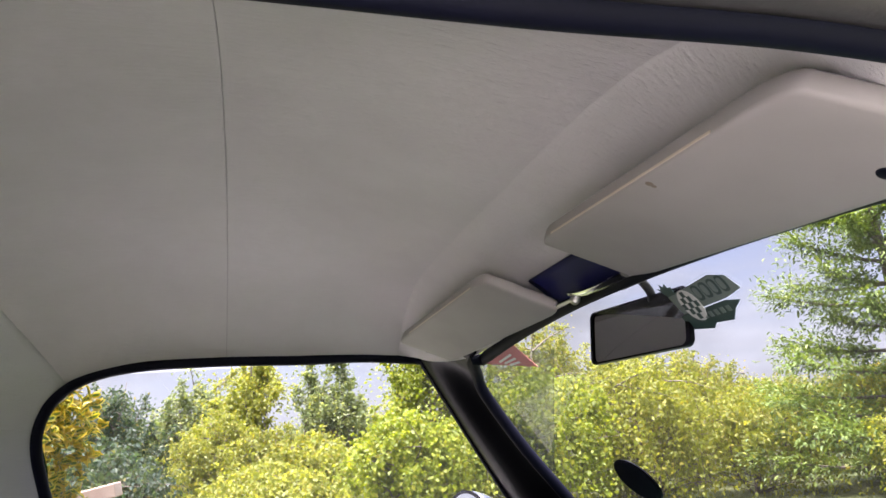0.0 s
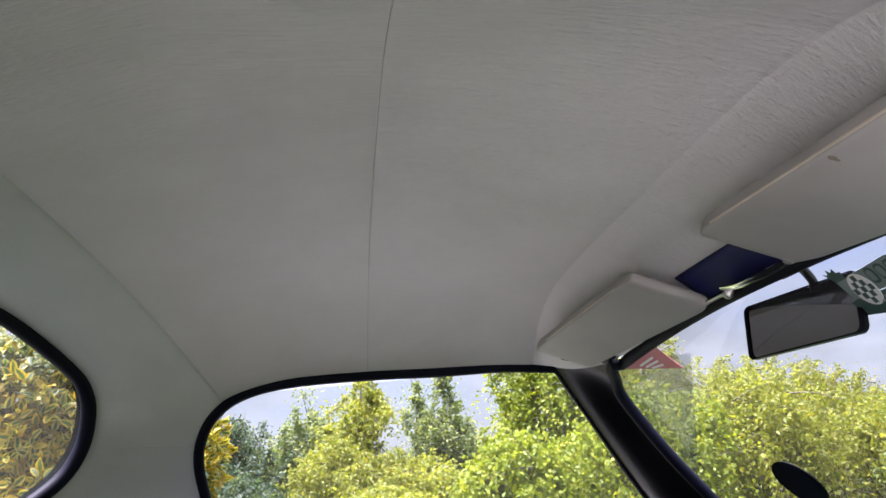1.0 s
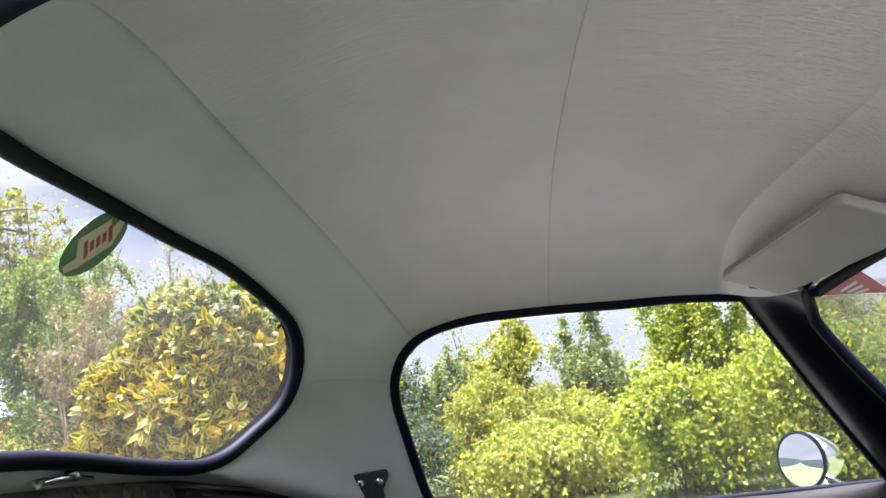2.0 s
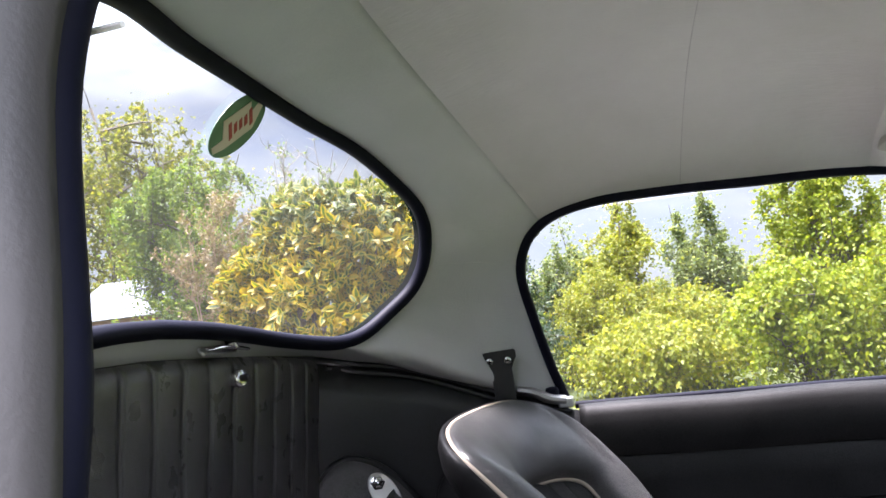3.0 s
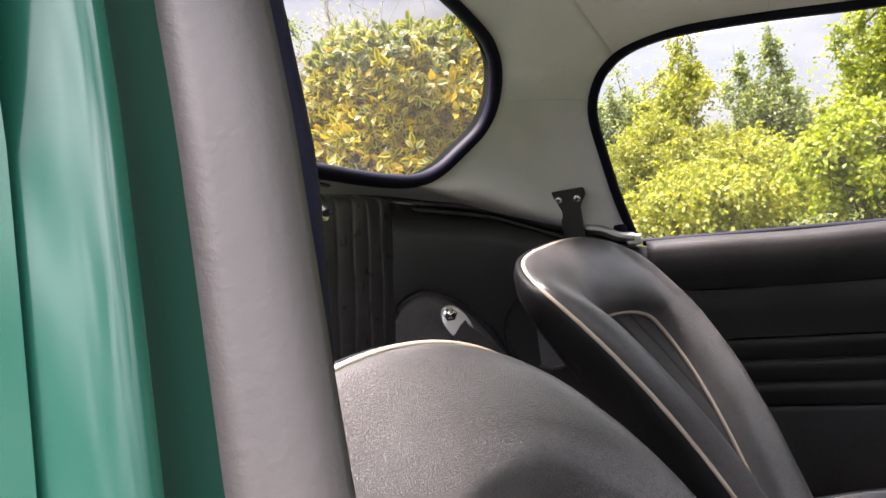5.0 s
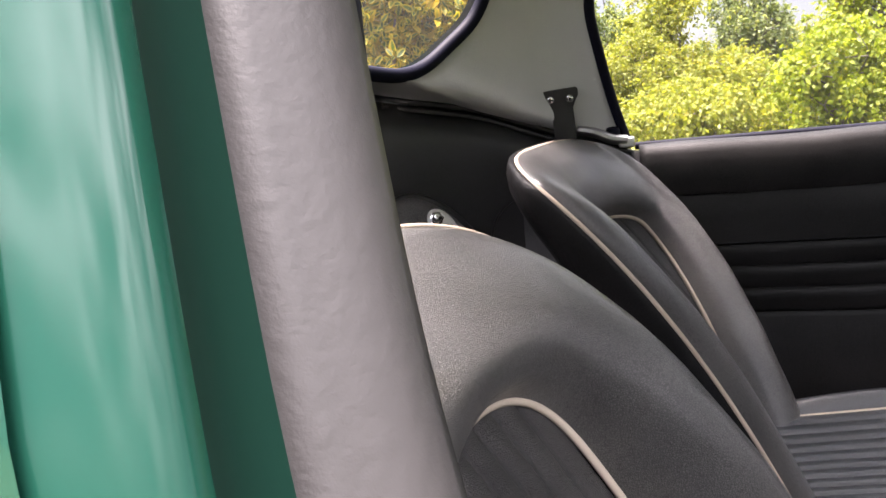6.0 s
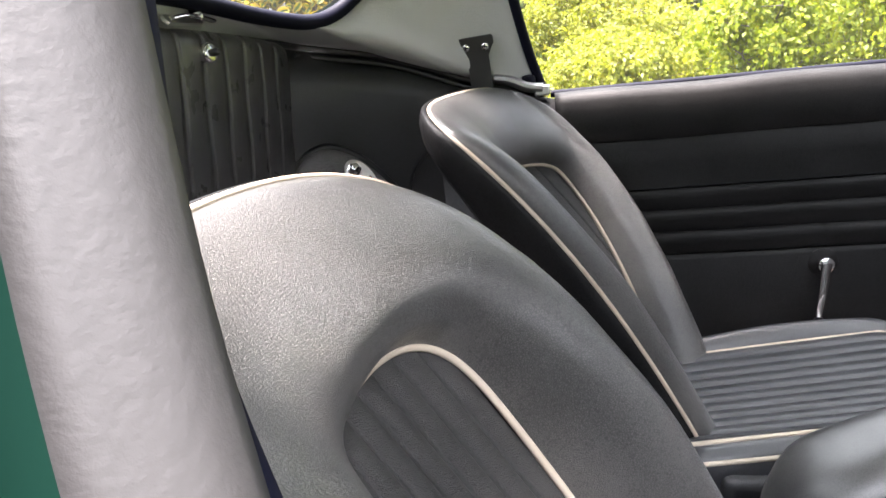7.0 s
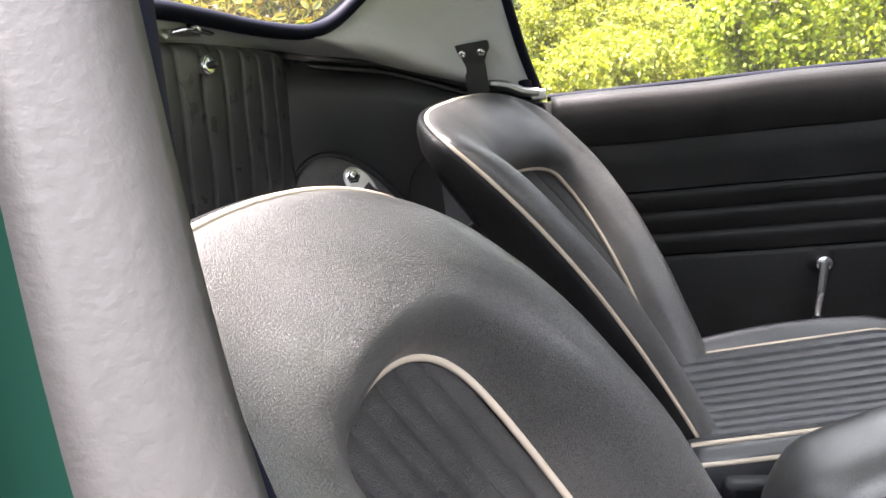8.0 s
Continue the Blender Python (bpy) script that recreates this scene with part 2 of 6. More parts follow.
# the car's green again, darkened and dulled: the return's shade is in the colour
M_GREEN_SHADED = plain("shaded_green_paint", (0.002, 0.0155, 0.0108), (0.0033, 0.021, 0.015), 0.5, scale=20, relief=0.05, spec=0.10)
M_CHROME = plain("chrome", (0.75, 0.75, 0.75), (0.85, 0.85, 0.84), 0.12, metal=1.0, scale=80, relief=0.02)
M_STEEL = plain("steel_buckle", (0.62, 0.61, 0.59), (0.75, 0.74, 0.72), 0.36, metal=1.0, scale=80, relief=0.08)
M_WEB = plain("black_belt_webbing", (0.060, 0.058, 0.058), (0.095, 0.092, 0.090), 0.7, scale=120, relief=0.6)
M_ARM = leather("moulded_black_vinyl", (0.040, 0.039, 0.039), (0.062, 0.061, 0.060), 0.36, 620, 0.2, spec=0.8, coat=0.2)
M_CARPET = plain("black_carpet", (0.010, 0.010, 0.011), (0.02, 0.02, 0.022), 0.95, scale=140, relief=1.0, distance=0.003)
M_DARKMETAL = plain("dark_metal", (0.03, 0.03, 0.03), (0.06, 0.06, 0.06), 0.4, metal=0.6)
M_SEAM = plain("grey_seam_thread", (0.34, 0.335, 0.33), (0.42, 0.415, 0.41), 0.7)
M_MIRROR = plain("mirror_silver", (0.86, 0.87, 0.88), (0.88, 0.89, 0.90), 0.02, metal=1.0, relief=0)
M_GLASS = glass("clear_glass", (0.55, 0.565, 0.555), 0.8, 0.006)
M_DUSTY = glass("dusty_glass", (0.47, 0.482, 0.475), 0.3, 0.003)
M_HAZY = glass("hazy_glass", (0.43, 0.44, 0.435), 0.8, 0.007)
M_STAIN = plain("brown_scuff", (0.13, 0.10, 0.075), (0.20, 0.16, 0.125), 0.7)
# silver darkened in colour so that the cabin's reflection comes out dim
M_DIMMIR = plain("dimmed_mirror_silver", (0.27, 0.27, 0.28), (0.29, 0.29, 0.30), 0.03, metal=1.0, relief=0)
M_TYRE = plain("tyre_rubber", (0.02, 0.02, 0.02), (0.03, 0.03, 0.03), 0.8)
M_RED = plain("faded_red_film", (0.42, 0.09, 0.10), (0.50, 0.14, 0.15), 0.5)
M_PALE = plain("pale_print", (0.62, 0.62, 0.60), (0.70, 0.70, 0.68), 0.5)
M_TEAL = plain("grey_green_film", (0.13, 0.17, 0.16), (0.17, 0.21, 0.20), 0.5)
M_TEALDK = plain("dark_teal_print", (0.020, 0.050, 0.045), (0.030, 0.065, 0.060), 0.5)
M_STICK = plain("green_sticker_film", (0.085, 0.20, 0.105), (0.11, 0.24, 0.13), 0.45)
M_CREAM = plain("cream_sticker_print", (0.66, 0.58, 0.48), (0.74, 0.66, 0.55), 0.5)
M_REDINK = plain("red_sticker_print", (0.40, 0.05, 0.04), (0.48, 0.08, 0.06), 0.5)
M_BARK = plain("bark", (0.07, 0.055, 0.04), (0.17, 0.14, 0.11), 0.9, scale=18, relief=0.8, distance=0.01, stretch=(1, 1, 0.25))
M_TWIG = plain("grey_twig_bark", (0.20, 0.17, 0.14), (0.32, 0.28, 0.24), 0.9, scale=18, relief=0.5, distance=0.004)
M_GRASS = plain("grass_ground", (0.035, 0.06, 0.012), (0.10, 0.11, 0.03), 0.95, scale=4, relief=1.0, distance=0.05)
M_BOUNCE_GRAVEL = plain("pale_bounce_gravel", (0.44, 0.424, 0.40), (0.63, 0.608, 0.575), 0.95, scale=25, relief=1.0, distance=0.02)
M_HILL = plain("far_hill", (0.10, 0.14, 0.18), (0.16, 0.20, 0.22), 1.0, scale=0.05, relief=0)
M_STONE = plain("pink_rubble_stone", (0.30, 0.21, 0.17), (0.46, 0.36, 0.30), 0.9, scale=14, relief=0.8, distance=0.006)
M_SLATE = plain("grey_slate_roof", (0.10, 0.12, 0.14), (0.17, 0.19, 0.22), 0.6, scale=10)
M_BOARD = plain("brown_shed_board", (0.22, 0.11, 0.06), (0.32, 0.17, 0.09), 0.8, scale=12, stretch=(1, 1, 0.2))
M_DRYTWIG = plain("dry_twig", (0.30, 0.20, 0.13), (0.48, 0.35, 0.24), 0.9)
L_HEDGE = leafy("hedge_leaf", [(0.0, (0.129, 0.153, 0.019)), (0.4, (0.161, 0.187, 0.021)), (0.75, (0.200, 0.212, 0.024)), (0.93, (0.261, 0.236, 0.025)), (1.0, (0.281, 0.230, 0.027))])
L_BRIGHT = leafy("bright_leaf", [(0.0, (0.131, 0.178, 0.012)), (0.45, (0.180, 0.231, 0.015)), (0.86, (0.240, 0.277, 0.018)), (1.0, (0.299, 0.293, 0.022))])
L_BLUE = leafy("dull_green_leaf", [(0.0, (0.033, 0.063, 0.041)), (0.6, (0.059, 0.092, 0.056)), (0.94, (0.092, 0.122, 0.063)), (1.0, (0.207, 0.170, 0.044))])
L_POPLAR = leafy("grey_green_leaf", [(0.0, (0.108, 0.149, 0.070)), (0.6, (0.174, 0.215, 0.100)), (1.0, (0.257, 0.282, 0.130))])
L_TAN = leafy("yellowing_leaf", [(0.0, (0.152, 0.181, 0.025)), (0.45, (0.204, 0.230, 0.028)), (0.85, (0.254, 0.266, 0.031)), (1.0, (0.309, 0.275, 0.036))])
L_CONIF = leafy("conifer_spray", [(0.0, (0.085, 0.139, 0.029)), (0.5, (0.114, 0.173, 0.032)), (1.0, (0.168, 0.217, 0.038))], thin=0.3)
L_GARDEN = leafy("garden_tree_leaf", [(0.0, (0.073, 0.128, 0.022)), (0.5, (0.127, 0.193, 0.030)), (1.0, (0.206, 0.257, 0.045))])
L_DRY = leafy("dry_leaf", [(0.0, (0.126, 0.096, 0.059)), (0.55, (0.222, 0.167, 0.107)), (0.85, (0.281, 0.222, 0.141)), (1.0, (0.148, 0.155, 0.052))], thin=0.3)
L_VARI = leafy("variegated_leaf", [(0.0, (0.028, 0.064, 0.005)), (0.66, (0.053, 0.098, 0.006)), (0.86, (0.224, 0.187, 0.006)), (1.0, (0.281, 0.215, 0.007))],
               edge=[(0.0, (0.281, 0.260, 0.019)), (0.5, (0.336, 0.260, 0.009)), (1.0, (0.323, 0.209, 0.006))], thin=0.3)
L_VARIG = leafy("young_variegated_leaf", [(0.0, (0.031, 0.065, 0.019)), (0.85, (0.059, 0.101, 0.027)), (1.0, (0.124, 0.142, 0.033))],
                edge=[(0.0, (0.147, 0.172, 0.067)), (0.6, (0.203, 0.207, 0.074)), (1.0, (0.236, 0.213, 0.059))], thin=0.3)


# ---------------------------------------------------------------- mesh helpers
def thing(name, at=(0, 0, 0), label="", category="", group="", kind=""):
    ob = new(name)
    ob.location = at
    ob.empty_display_size = 0.05
    return tagged(ob, label, category, group, kind)


def solid(name, verts, faces, material, parent=None, label="", smooth=True, kind="", category="", thick=0.0, bevel=0.0, uvs=None):
    """One mesh object from world places; its parent keeps its own place."""
    me = bpy.data.meshes.new(name)
    me.from_pydata([tuple(v) for v in verts], [], faces)
    bm = bmesh.new()
    bm.from_mesh(me)
    bmesh.ops.recalc_face_normals(bm, faces=bm.faces)
    bm.to_mesh(me)
    bm.free()
    me.materials.append(material)
    if smooth:
        me.polygons.foreach_set("use_smooth", [True] * len(me.polygons))
        me.set_sharp_from_angle(angle=radians(48))
    ob = new(name, me)
    if parent is not None:
        ob.parent = parent
        base = Vector()
        up = parent
        while up is not None:
            base += up.location
            up = up.parent
        me.transform(Matrix.Translation(-base))
    if thick:
        md = ob.modifiers.new("thick", 'SOLIDIFY')
        md.thickness, md.offset = abs(thick), (1 if thick > 0 else -1)
    if bevel:
        md = ob.modifiers.new("round", 'BEVEL')
        md.width, md.segments, md.limit_method = bevel, 3, 'ANGLE'
    return tagged(ob, label, category, "", kind)


def catmull(points, n, closed=False):
    """n places along a smooth curve through the points."""
    p = [Vector(q) for q in points]
    m = len(p)
    spans = m if closed else m - 1
    res = []
    total = n if closed else n - 1
    for i in range(n):
        s = i / total * spans
        k = min(int(s), spans - 1)
        f = s - k
        if closed:
            a, b, c, d = p[(k - 1) % m], p[k % m], p[(k + 1) % m], p[(k + 2) % m]
        else:
            b, c = p[k], p[k + 1]
            a = p[k - 1] if k > 0 else 2 * b - c
            d = p[k + 2] if k + 2 < m else 2 * c - b
        res.append(0.5 * ((2 * b) + (c - a) * f + (2 * a - 5 * b + 4 * c - d) * f * f + (3 * b - a - 3 * c + d) * f ** 3))
    return res


def grid(fn, us, vs):
    verts = [fn(u, v) for u in us for v in vs]
    nv = len(vs)
    faces = [(i * nv + j, i * nv + j + 1, (i + 1) * nv + j + 1, (i + 1) * nv + j) for i in range(len(us) - 1) for j in range(nv - 1)]
    return verts, faces


def merge(*pieces):
    V, F = [], []
    for v, f in pieces:
        o = len(V)
        V += [tuple(q) for q in v]
        F += [tuple(i + o for i in g) for g in f]
    return V, F


def tube(path, r, sides=10, closed=False, taper=None, flat=1.0):
    """A round strip along a path; taper: radius factor by place along it; flat: height over width."""
    pts = [Vector(p) for p in path]
    n = len(pts)
    V, F = [], []
    up = Vector((0.13, 0.21, 0.97))
    prev = None
    for i, p in enumerate(pts):
        a = pts[(i - 1) % n] if closed or i > 0 else p
        b = pts[(i + 1) % n] if closed or i < n - 1 else p
        t = (b - a).normalized()
        s = prev if prev is not None else up
        s = s - t * s.dot(t)
        if s.length < 1e-5:
            s = Vector((1, 0, 0)) - t * t.x
        s.normalize()
        prev = s
        w = t.cross(s)
        k = r * (taper(i / max(n - 1, 1)) if taper else 1.0)
        for j in range(sides):
            ang = 2 * math.pi * j / sides
            V.append(p + s * math.cos(ang) * k * flat + w * math.sin(ang) * k)
    rings = n if closed else n - 1
    for i in range(rings):
        for j in range(sides):
            F.append((i * sides + j, i * sides + (j + 1) % sides, ((i + 1) % n) * sides + (j + 1) % sides, ((i + 1) % n) * sides + j))
    if not closed:
        F.append(tuple(range(sides)))
        F.append(tuple((n - 1) * sides + j for j in range(sides)))
    return V, F


def frame_of(normal, up=(0, 0, 1)):
    nrm = Vector(normal).normalized()
    x = Vector(up).cross(nrm)
    if x.length < 1e-4:
        x = Vector((1, 0, 0)).cross(nrm)
    x.normalize()
    return x, nrm.cross(x), nrm


def turned(center, normal, profile, sides=24, up=(0, 0, 1)):
    """A lathe round normal at center; profile: (radius, height) pairs."""
    c = Vector(center)
    x, y, nrm = frame_of(normal, up)
    V, F = [], []
    for r, h in profile:
        for j in range(sides):
            a = 2 * math.pi * j / sides
            V.append(c + nrm * h + (x * math.cos(a) + y * math.sin(a)) * max(r, 1e-5))
    for i in range(len(profile) - 1):
        for j in range(sides):
            F.append((i * sides + j, i * sides + (j + 1) % sides, (i + 1) * sides + (j + 1) % sides, (i + 1) * sides + j))
    F.append(tuple(range(sides)))
    F.append(tuple((len(profile) - 1) * sides + j for j in range(sides)))
    return V, F


def plate(center, normal, up, outline, thick):
    """A flat plate of an outline (pairs, in metres) with a chamfered front edge."""
    c = Vector(center)
    x, y, nrm = frame_of(normal, up)
    n = len(outline)
    mx = sum(p[0] for p in outline) / n
    my = sum(p[1] for p in outline) / n
    V = []
    for h, k in ((0, 1.0), (thick * 0.7, 1.0), (thick, 0.965)):
        V += [c + x * (mx + (p[0] - mx) * k) + y * (my + (p[1] - my) * k) + nrm * h for p in outline]
    F = [tuple(range(n)), tuple(2 * n + i for i in range(n))]
    for r in range(2):
        F += [(r * n + i, r * n + (i + 1) % n, (r + 1) * n + (i + 1) % n, (r + 1) * n + i) for i in range(n)]
    return V, F


def block(lo, hi):
    V = [(x, y, z) for x in (lo[0], hi[0]) for y in (lo[1], hi[1]) for z in (lo[2], hi[2])]
    F = [(0, 1, 3, 2), (4, 5, 7, 6), (0, 1, 5, 4), (2, 3, 7, 6), (0, 2, 6, 4), (1, 3, 7, 5)]
    return V, F


def span(a, b, n):
    return [a + (b - a) * i / (n - 1) for i in range(n)]


def flip(path):
    return [Vector((p[0], -p[1], p[2])) for p in path]


def lerp(a, b, f):
    return Vector(a) * (1 - f) + Vector(b) * f

# ---------------------------------------------------------------- the hard top: curves
# the door opening's edge, from the sill at the back, over the top, to the windscreen pillar
SIDE = [(-0.010, 0.703, 0.812), (-0.019, 0.692, 0.844), (-0.036, 0.672, 0.905), (-0.053, 0.644, 0.988), (-0.066, 0.617, 1.072), (-0.053, 0.599, 1.126),
        (-0.020, 0.587, 1.164), (0.033, 0.579, 1.187), (0.114, 0.576, 1.197), (0.246, 0.576, 1.197), (0.380, 0.577, 1.192), (0.500, 0.578, 1.190), (0.606, 0.581, 1.180)]
# the rear window's edge, from its top middle round to its foot
REAR = [(-0.315, 0.0, 1.318), (-0.306, 0.157, 1.311), (-0.274, 0.305, 1.290), (-0.237, 0.452, 1.236), (-0.228, 0.500, 1.203), (-0.229, 0.521, 1.165), (-0.243, 0.534, 1.115),
        (-0.270, 0.530, 1.070), (-0.310, 0.498, 1.030), (-0.345, 0.458, 0.998), (-0.374, 0.415, 0.986), (-0.400, 0.352, 0.990), (-0.425, 0.270, 1.001), (-0.440, 0.195, 1.012),
        (-0.452, 0.10, 1.022), (-0.456, 0.0, 1.026)]
# the outer rim of the rear lining: crease, door edge, then the rail round the back
RIM = [(-0.142, 0.0, 1.362), (-0.136, 0.16, 1.356), (-0.110, 0.33, 1.319), (-0.064, 0.48, 1.250), (-0.014, 0.588, 1.170), (-0.053, 0.599, 1.126), (-0.066, 0.617, 1.072),
       (-0.053, 0.644, 0.988), (-0.034, 0.673, 0.900), (-0.014, 0.700, 0.822), (-0.150, 0.687, 0.857), (-0.300, 0.648, 0.917), (-0.410, 0.602, 0.944), (-0.483, 0.556, 0.962),
       (-0.492, 0.30, 0.974), (-0.492, 0.0, 0.981)]
# door edge, rest: x-end, y-end, z-end, bow, rise, powers, from the rear crease over the seam to the front crease
ROOF = [(-0.014, 0.588, 1.171, -0.128, 0.192, 2.6), (0.110, 0.577, 1.199, -0.055, 0.196, 2.8), (0.245, 0.577, 1.199, 0.010, 0.192, 2.7),
        (0.400, 0.577, 1.194, 0.008, 0.160, 3.4), (0.560, 0.570, 1.192, 0.000, 0.108, 5.5)]


def roof_at(u, v, lift=0.0, wide=0.0):
    """u: 0 rear crease, 0.5 seam, 1 front crease; v: -1 to 1 across."""
    s = u * 4
    k = min(int(s), 3)
    f = s - k
    a, b = ROOF[k], ROOF[k + 1]
    x, y, z, bow, rise, pw = (p + (q - p) * f for p, q in zip(a, b))
    w = abs(v)
    swell = 0.003 * math.sin(math.pi * ((s / 2) % 1.0)) * (1 - w ** 3)
    return Vector((x + bow * (1 - w ** 2.4), v * (y + wide), z + rise * (1 - w ** pw) + swell + lift))


def header_at(w, v):
    """From the front crease (w 0) to the windscreen's head (w 1)."""
    a = roof_at(1.0, v)
    y = v * 0.560
    b = Vector((0.701 - 0.21 * y * y, y, 1.196 - 0.175 * y * y))
    e = max(0.0, (abs(v) - 0.74) / 0.26) ** 1.3
    b = lerp(b, (0.597, y, 1.183), e)
    p = lerp(a, b, w)
    p.z += 0.004 * math.sin(math.pi * w) * (1 - abs(v) ** 4)
    return p


def screen_at(y, z, out=0.0):
    """The windscreen's inner face."""
    return Vector((0.702 - 0.21 * y * y - 0.75 * (z - 1.19) + out, y, z))


def wall_at(x, z, out=0.0):
    """The trimmed side panel behind the far door."""
    return Vector((x, 0.700 - 0.583 * x * x - out, z))


def rail_z(x):
    pts = [(0.0, 0.815), (-0.15, 0.857), (-0.30, 0.917), (-0.41, 0.944), (-0.50, 0.963)]
    for (a, za), (b, zb) in zip(pts, pts[1:]):
        if x >= b:
            return za + (zb - za) * (a - x) / (a - b)
    return pts[-1][1]


# ---------------------------------------------------------------- ceiling: head lining in panels, one mesh
vs = [math.sin(math.pi / 2 * t) for t in span(-1, 1, 61)]


def near_shift(p, more=0.0):
    """The near opening has a roomier corner at the back than the far one."""
    if p.y > 0:
        return p
    k = max(0.0, min(1.0, (0.22 - p.x) / 0.2)) * max(0.0, min(1.0, (p.z - 0.90) / 0.28)) ** 2
    e = max(0.0, min(1.0, (-p.y - 0.40) / 0.17)) ** 2
    return p + Vector((-0.016 * k * (1 if p.x < 0.05 else 0.3), -0.004 - 0.010 * k - more, 0.018 * k)) * e


def lining_at(s, v):
    """s: 0 to 1 along the roof, 1 to 2 down the header."""
    return near_shift(roof_at(s, v) if s <= 1.0 else header_at(s - 1.0, v), 0.004)


stations = [0.0, 0.01, 0.03] + span(0.06, 0.46, 11) + [0.485, 0.497, 0.5, 0.503, 0.515] + span(0.54, 0.94, 11) + [0.97, 0.99, 0.998, 1.0, 1.004, 1.02, 1.06] + span(1.12, 2.0, 10)
V, F = grid(lining_at, stations, vs)
nv, ns = len(vs), len(stations)
top_side = [v + Vector((0, 0, 0.006)) for v in V]
o = len(V)
edge_loop = [i * nv for i in range(ns)] + [(ns - 1) * nv + j for j in range(1, nv)] + [i * nv + nv - 1 for i in range(ns - 2, -1, -1)] + list(range(nv - 2, 0, -1))
F = F + [tuple(i + o for i in f[::-1]) for f in F] + [(a, b, b + o, a + o) for a, b in zip(edge_loop, edge_loop[1:] + edge_loop[:1])]
solid("ceiling", V + top_side, F, M_LINING, label="pale grey vinyl head lining, stitched across the roof", kind="structure", category="ceiling")
seam_path = [lining_at(0.5, v) + Vector((0, 0, -0.0002)) for v in span(-0.995, 0.995, 90)]
V, F = tube(seam_path, 0.0008, 6)
solid("trim_seam", V, F, M_SEAM, label="stitched seam across the head lining", kind="structure", category="trim")

# rear lining: a ring between its rim and the rear window
N = 76
rim_h, rear_h = catmull(RIM, N), catmull(REAR, N)
rim = rim_h + [near_shift(p) + Vector((-0.018 if (p.y < -0.55 and p.x > -0.1 and p.z < 1.16) else 0, 0, 0)) for p in flip(rim_h)[-2:0:-1]]
rim = [p + (Vector((0.003, 0, 0.005)) if p.z > 1.18 else Vector()) for p in rim]
win = rear_h + flip(rear_h)[-2:0:-1]


def ring(outer, inner, steps, swell):
    V, F = [], []
    for s in range(steps + 1):
        f = s / steps
        for a, b in zip(outer, inner):
            p = lerp(a, b, f)
            d = Vector((p.x + 0.05, p.y, p.z - 1.08)).normalized()
            low = min(1.0, max(0.0, (abs(p.y) - 0.42) / 0.15)) * min(1.0, max(0.0, (1.16 - p.z) / 0.12))
            V.append(p + d * (swell + 0.048 * low) * math.sin(math.pi * f))
    for s in range(steps):
        for i in range(len(outer)):
            j = (i + 1) % len(outer)
            F.append((s * len(outer) + i, s * len(outer) + j, (s + 1) * len(outer) + j, (s + 1) * len(outer) + i))
    return V, F


V, F = ring(rim, win, 9, -0.008)
solid("wall_rear", V, F, M_PANEL, label="pale grey vinyl lining round the rear window", kind="structure", category="wall lining", thick=0.004)
for s, nm in ((1, "trim_panel_seam"), (-1, "trim_panel_seam")):
    path = [lerp((-0.243, 0.545 * s, 1.112), (-0.064, 0.612 * s, 1.098), f) + Vector((0.003, -0.004 * s, 0.006 * math.sin(f * 3.1))) for f in span(0, 1, 16)]
    V, F = tube(path, 0.0012, 6)
    solid(nm, V, F, M_PANEL, label="overlapped seam in the pale grey side lining", kind="structure", category="trim")

# ---------------------------------------------------------------- rear window
window_1 = thing("window_1", (-0.36, 0, 1.15), "curved rear window in a thick black rubber seal", "window", kind="structure")
V, F = tube(win, 0.0125, 12, closed=True)
solid("rubber_seal", V, F, M_RUBBER, window_1, "thick black rubber seal")
pane_rim = [p + Vector((-0.012, 0, 0.002)) for p in win]


def pane_fill(edge, bulge):
    V, F = [], []
    n = len(edge)
    steps = 8
    for s in range(steps):
        f = s / steps
        for p in edge:
            y, z = p.y * (1 - f), p.z + (1.165 - p.z) * f
            x = p.x if s == 0 else -0.472 + 0.48 * (z - 1.02) + 0.59 * y * y
            V.append((x, y, z))
    V.append((-0.472 + 0.48 * 0.145, 0, 1.165))
    for s in range(steps - 1):
        for i in range(n):
            j = (i + 1) % n
            F.append((s * n + i, s * n + j, (s + 1) * n + j, (s + 1) * n + i))
    for i in range(n):
        F.append(((steps - 1) * n + i, (steps - 1) * n + (i + 1) % n, steps * n))
    return V, F


V, F = pane_fill(pane_rim, 0)
pane = solid("pane", V, F, M_HAZY, window_1, "clear, slightly dusty glass")
pane.visible_shadow = False

# ---------------------------------------------------------------- the door openings' edges, both sides
side = catmull(SIDE, 90)


def rim_frames(path):
    """Place, way outwards in the opening's plane, for each place of the edge."""
    c = Vector((0.28, 0.63, 1.02))
    res = []
    for i, p in enumerate(path):
        t = (path[min(i + 1, len(path) - 1)] - path[max(i - 1, 0)]).normalized()
        n = t.cross(Vector((0, 0.95, 0.31))).normalized()
        if n.dot(p - c) < 0:
            n = -n
        res.append((p, n))
    return res


edge_frames = rim_frames(side)
jamb, lip, skin = [], [], []
for p, n in edge_frames:
    jamb.append(p + n * 0.015 + Vector((0, 0.032, 0)))
    lip.append(p + n * 0.013 + Vector((0, 0.053, 0)))
    skin.append(p + n * 0.034 + Vector((0, 0.066, 0.0)))


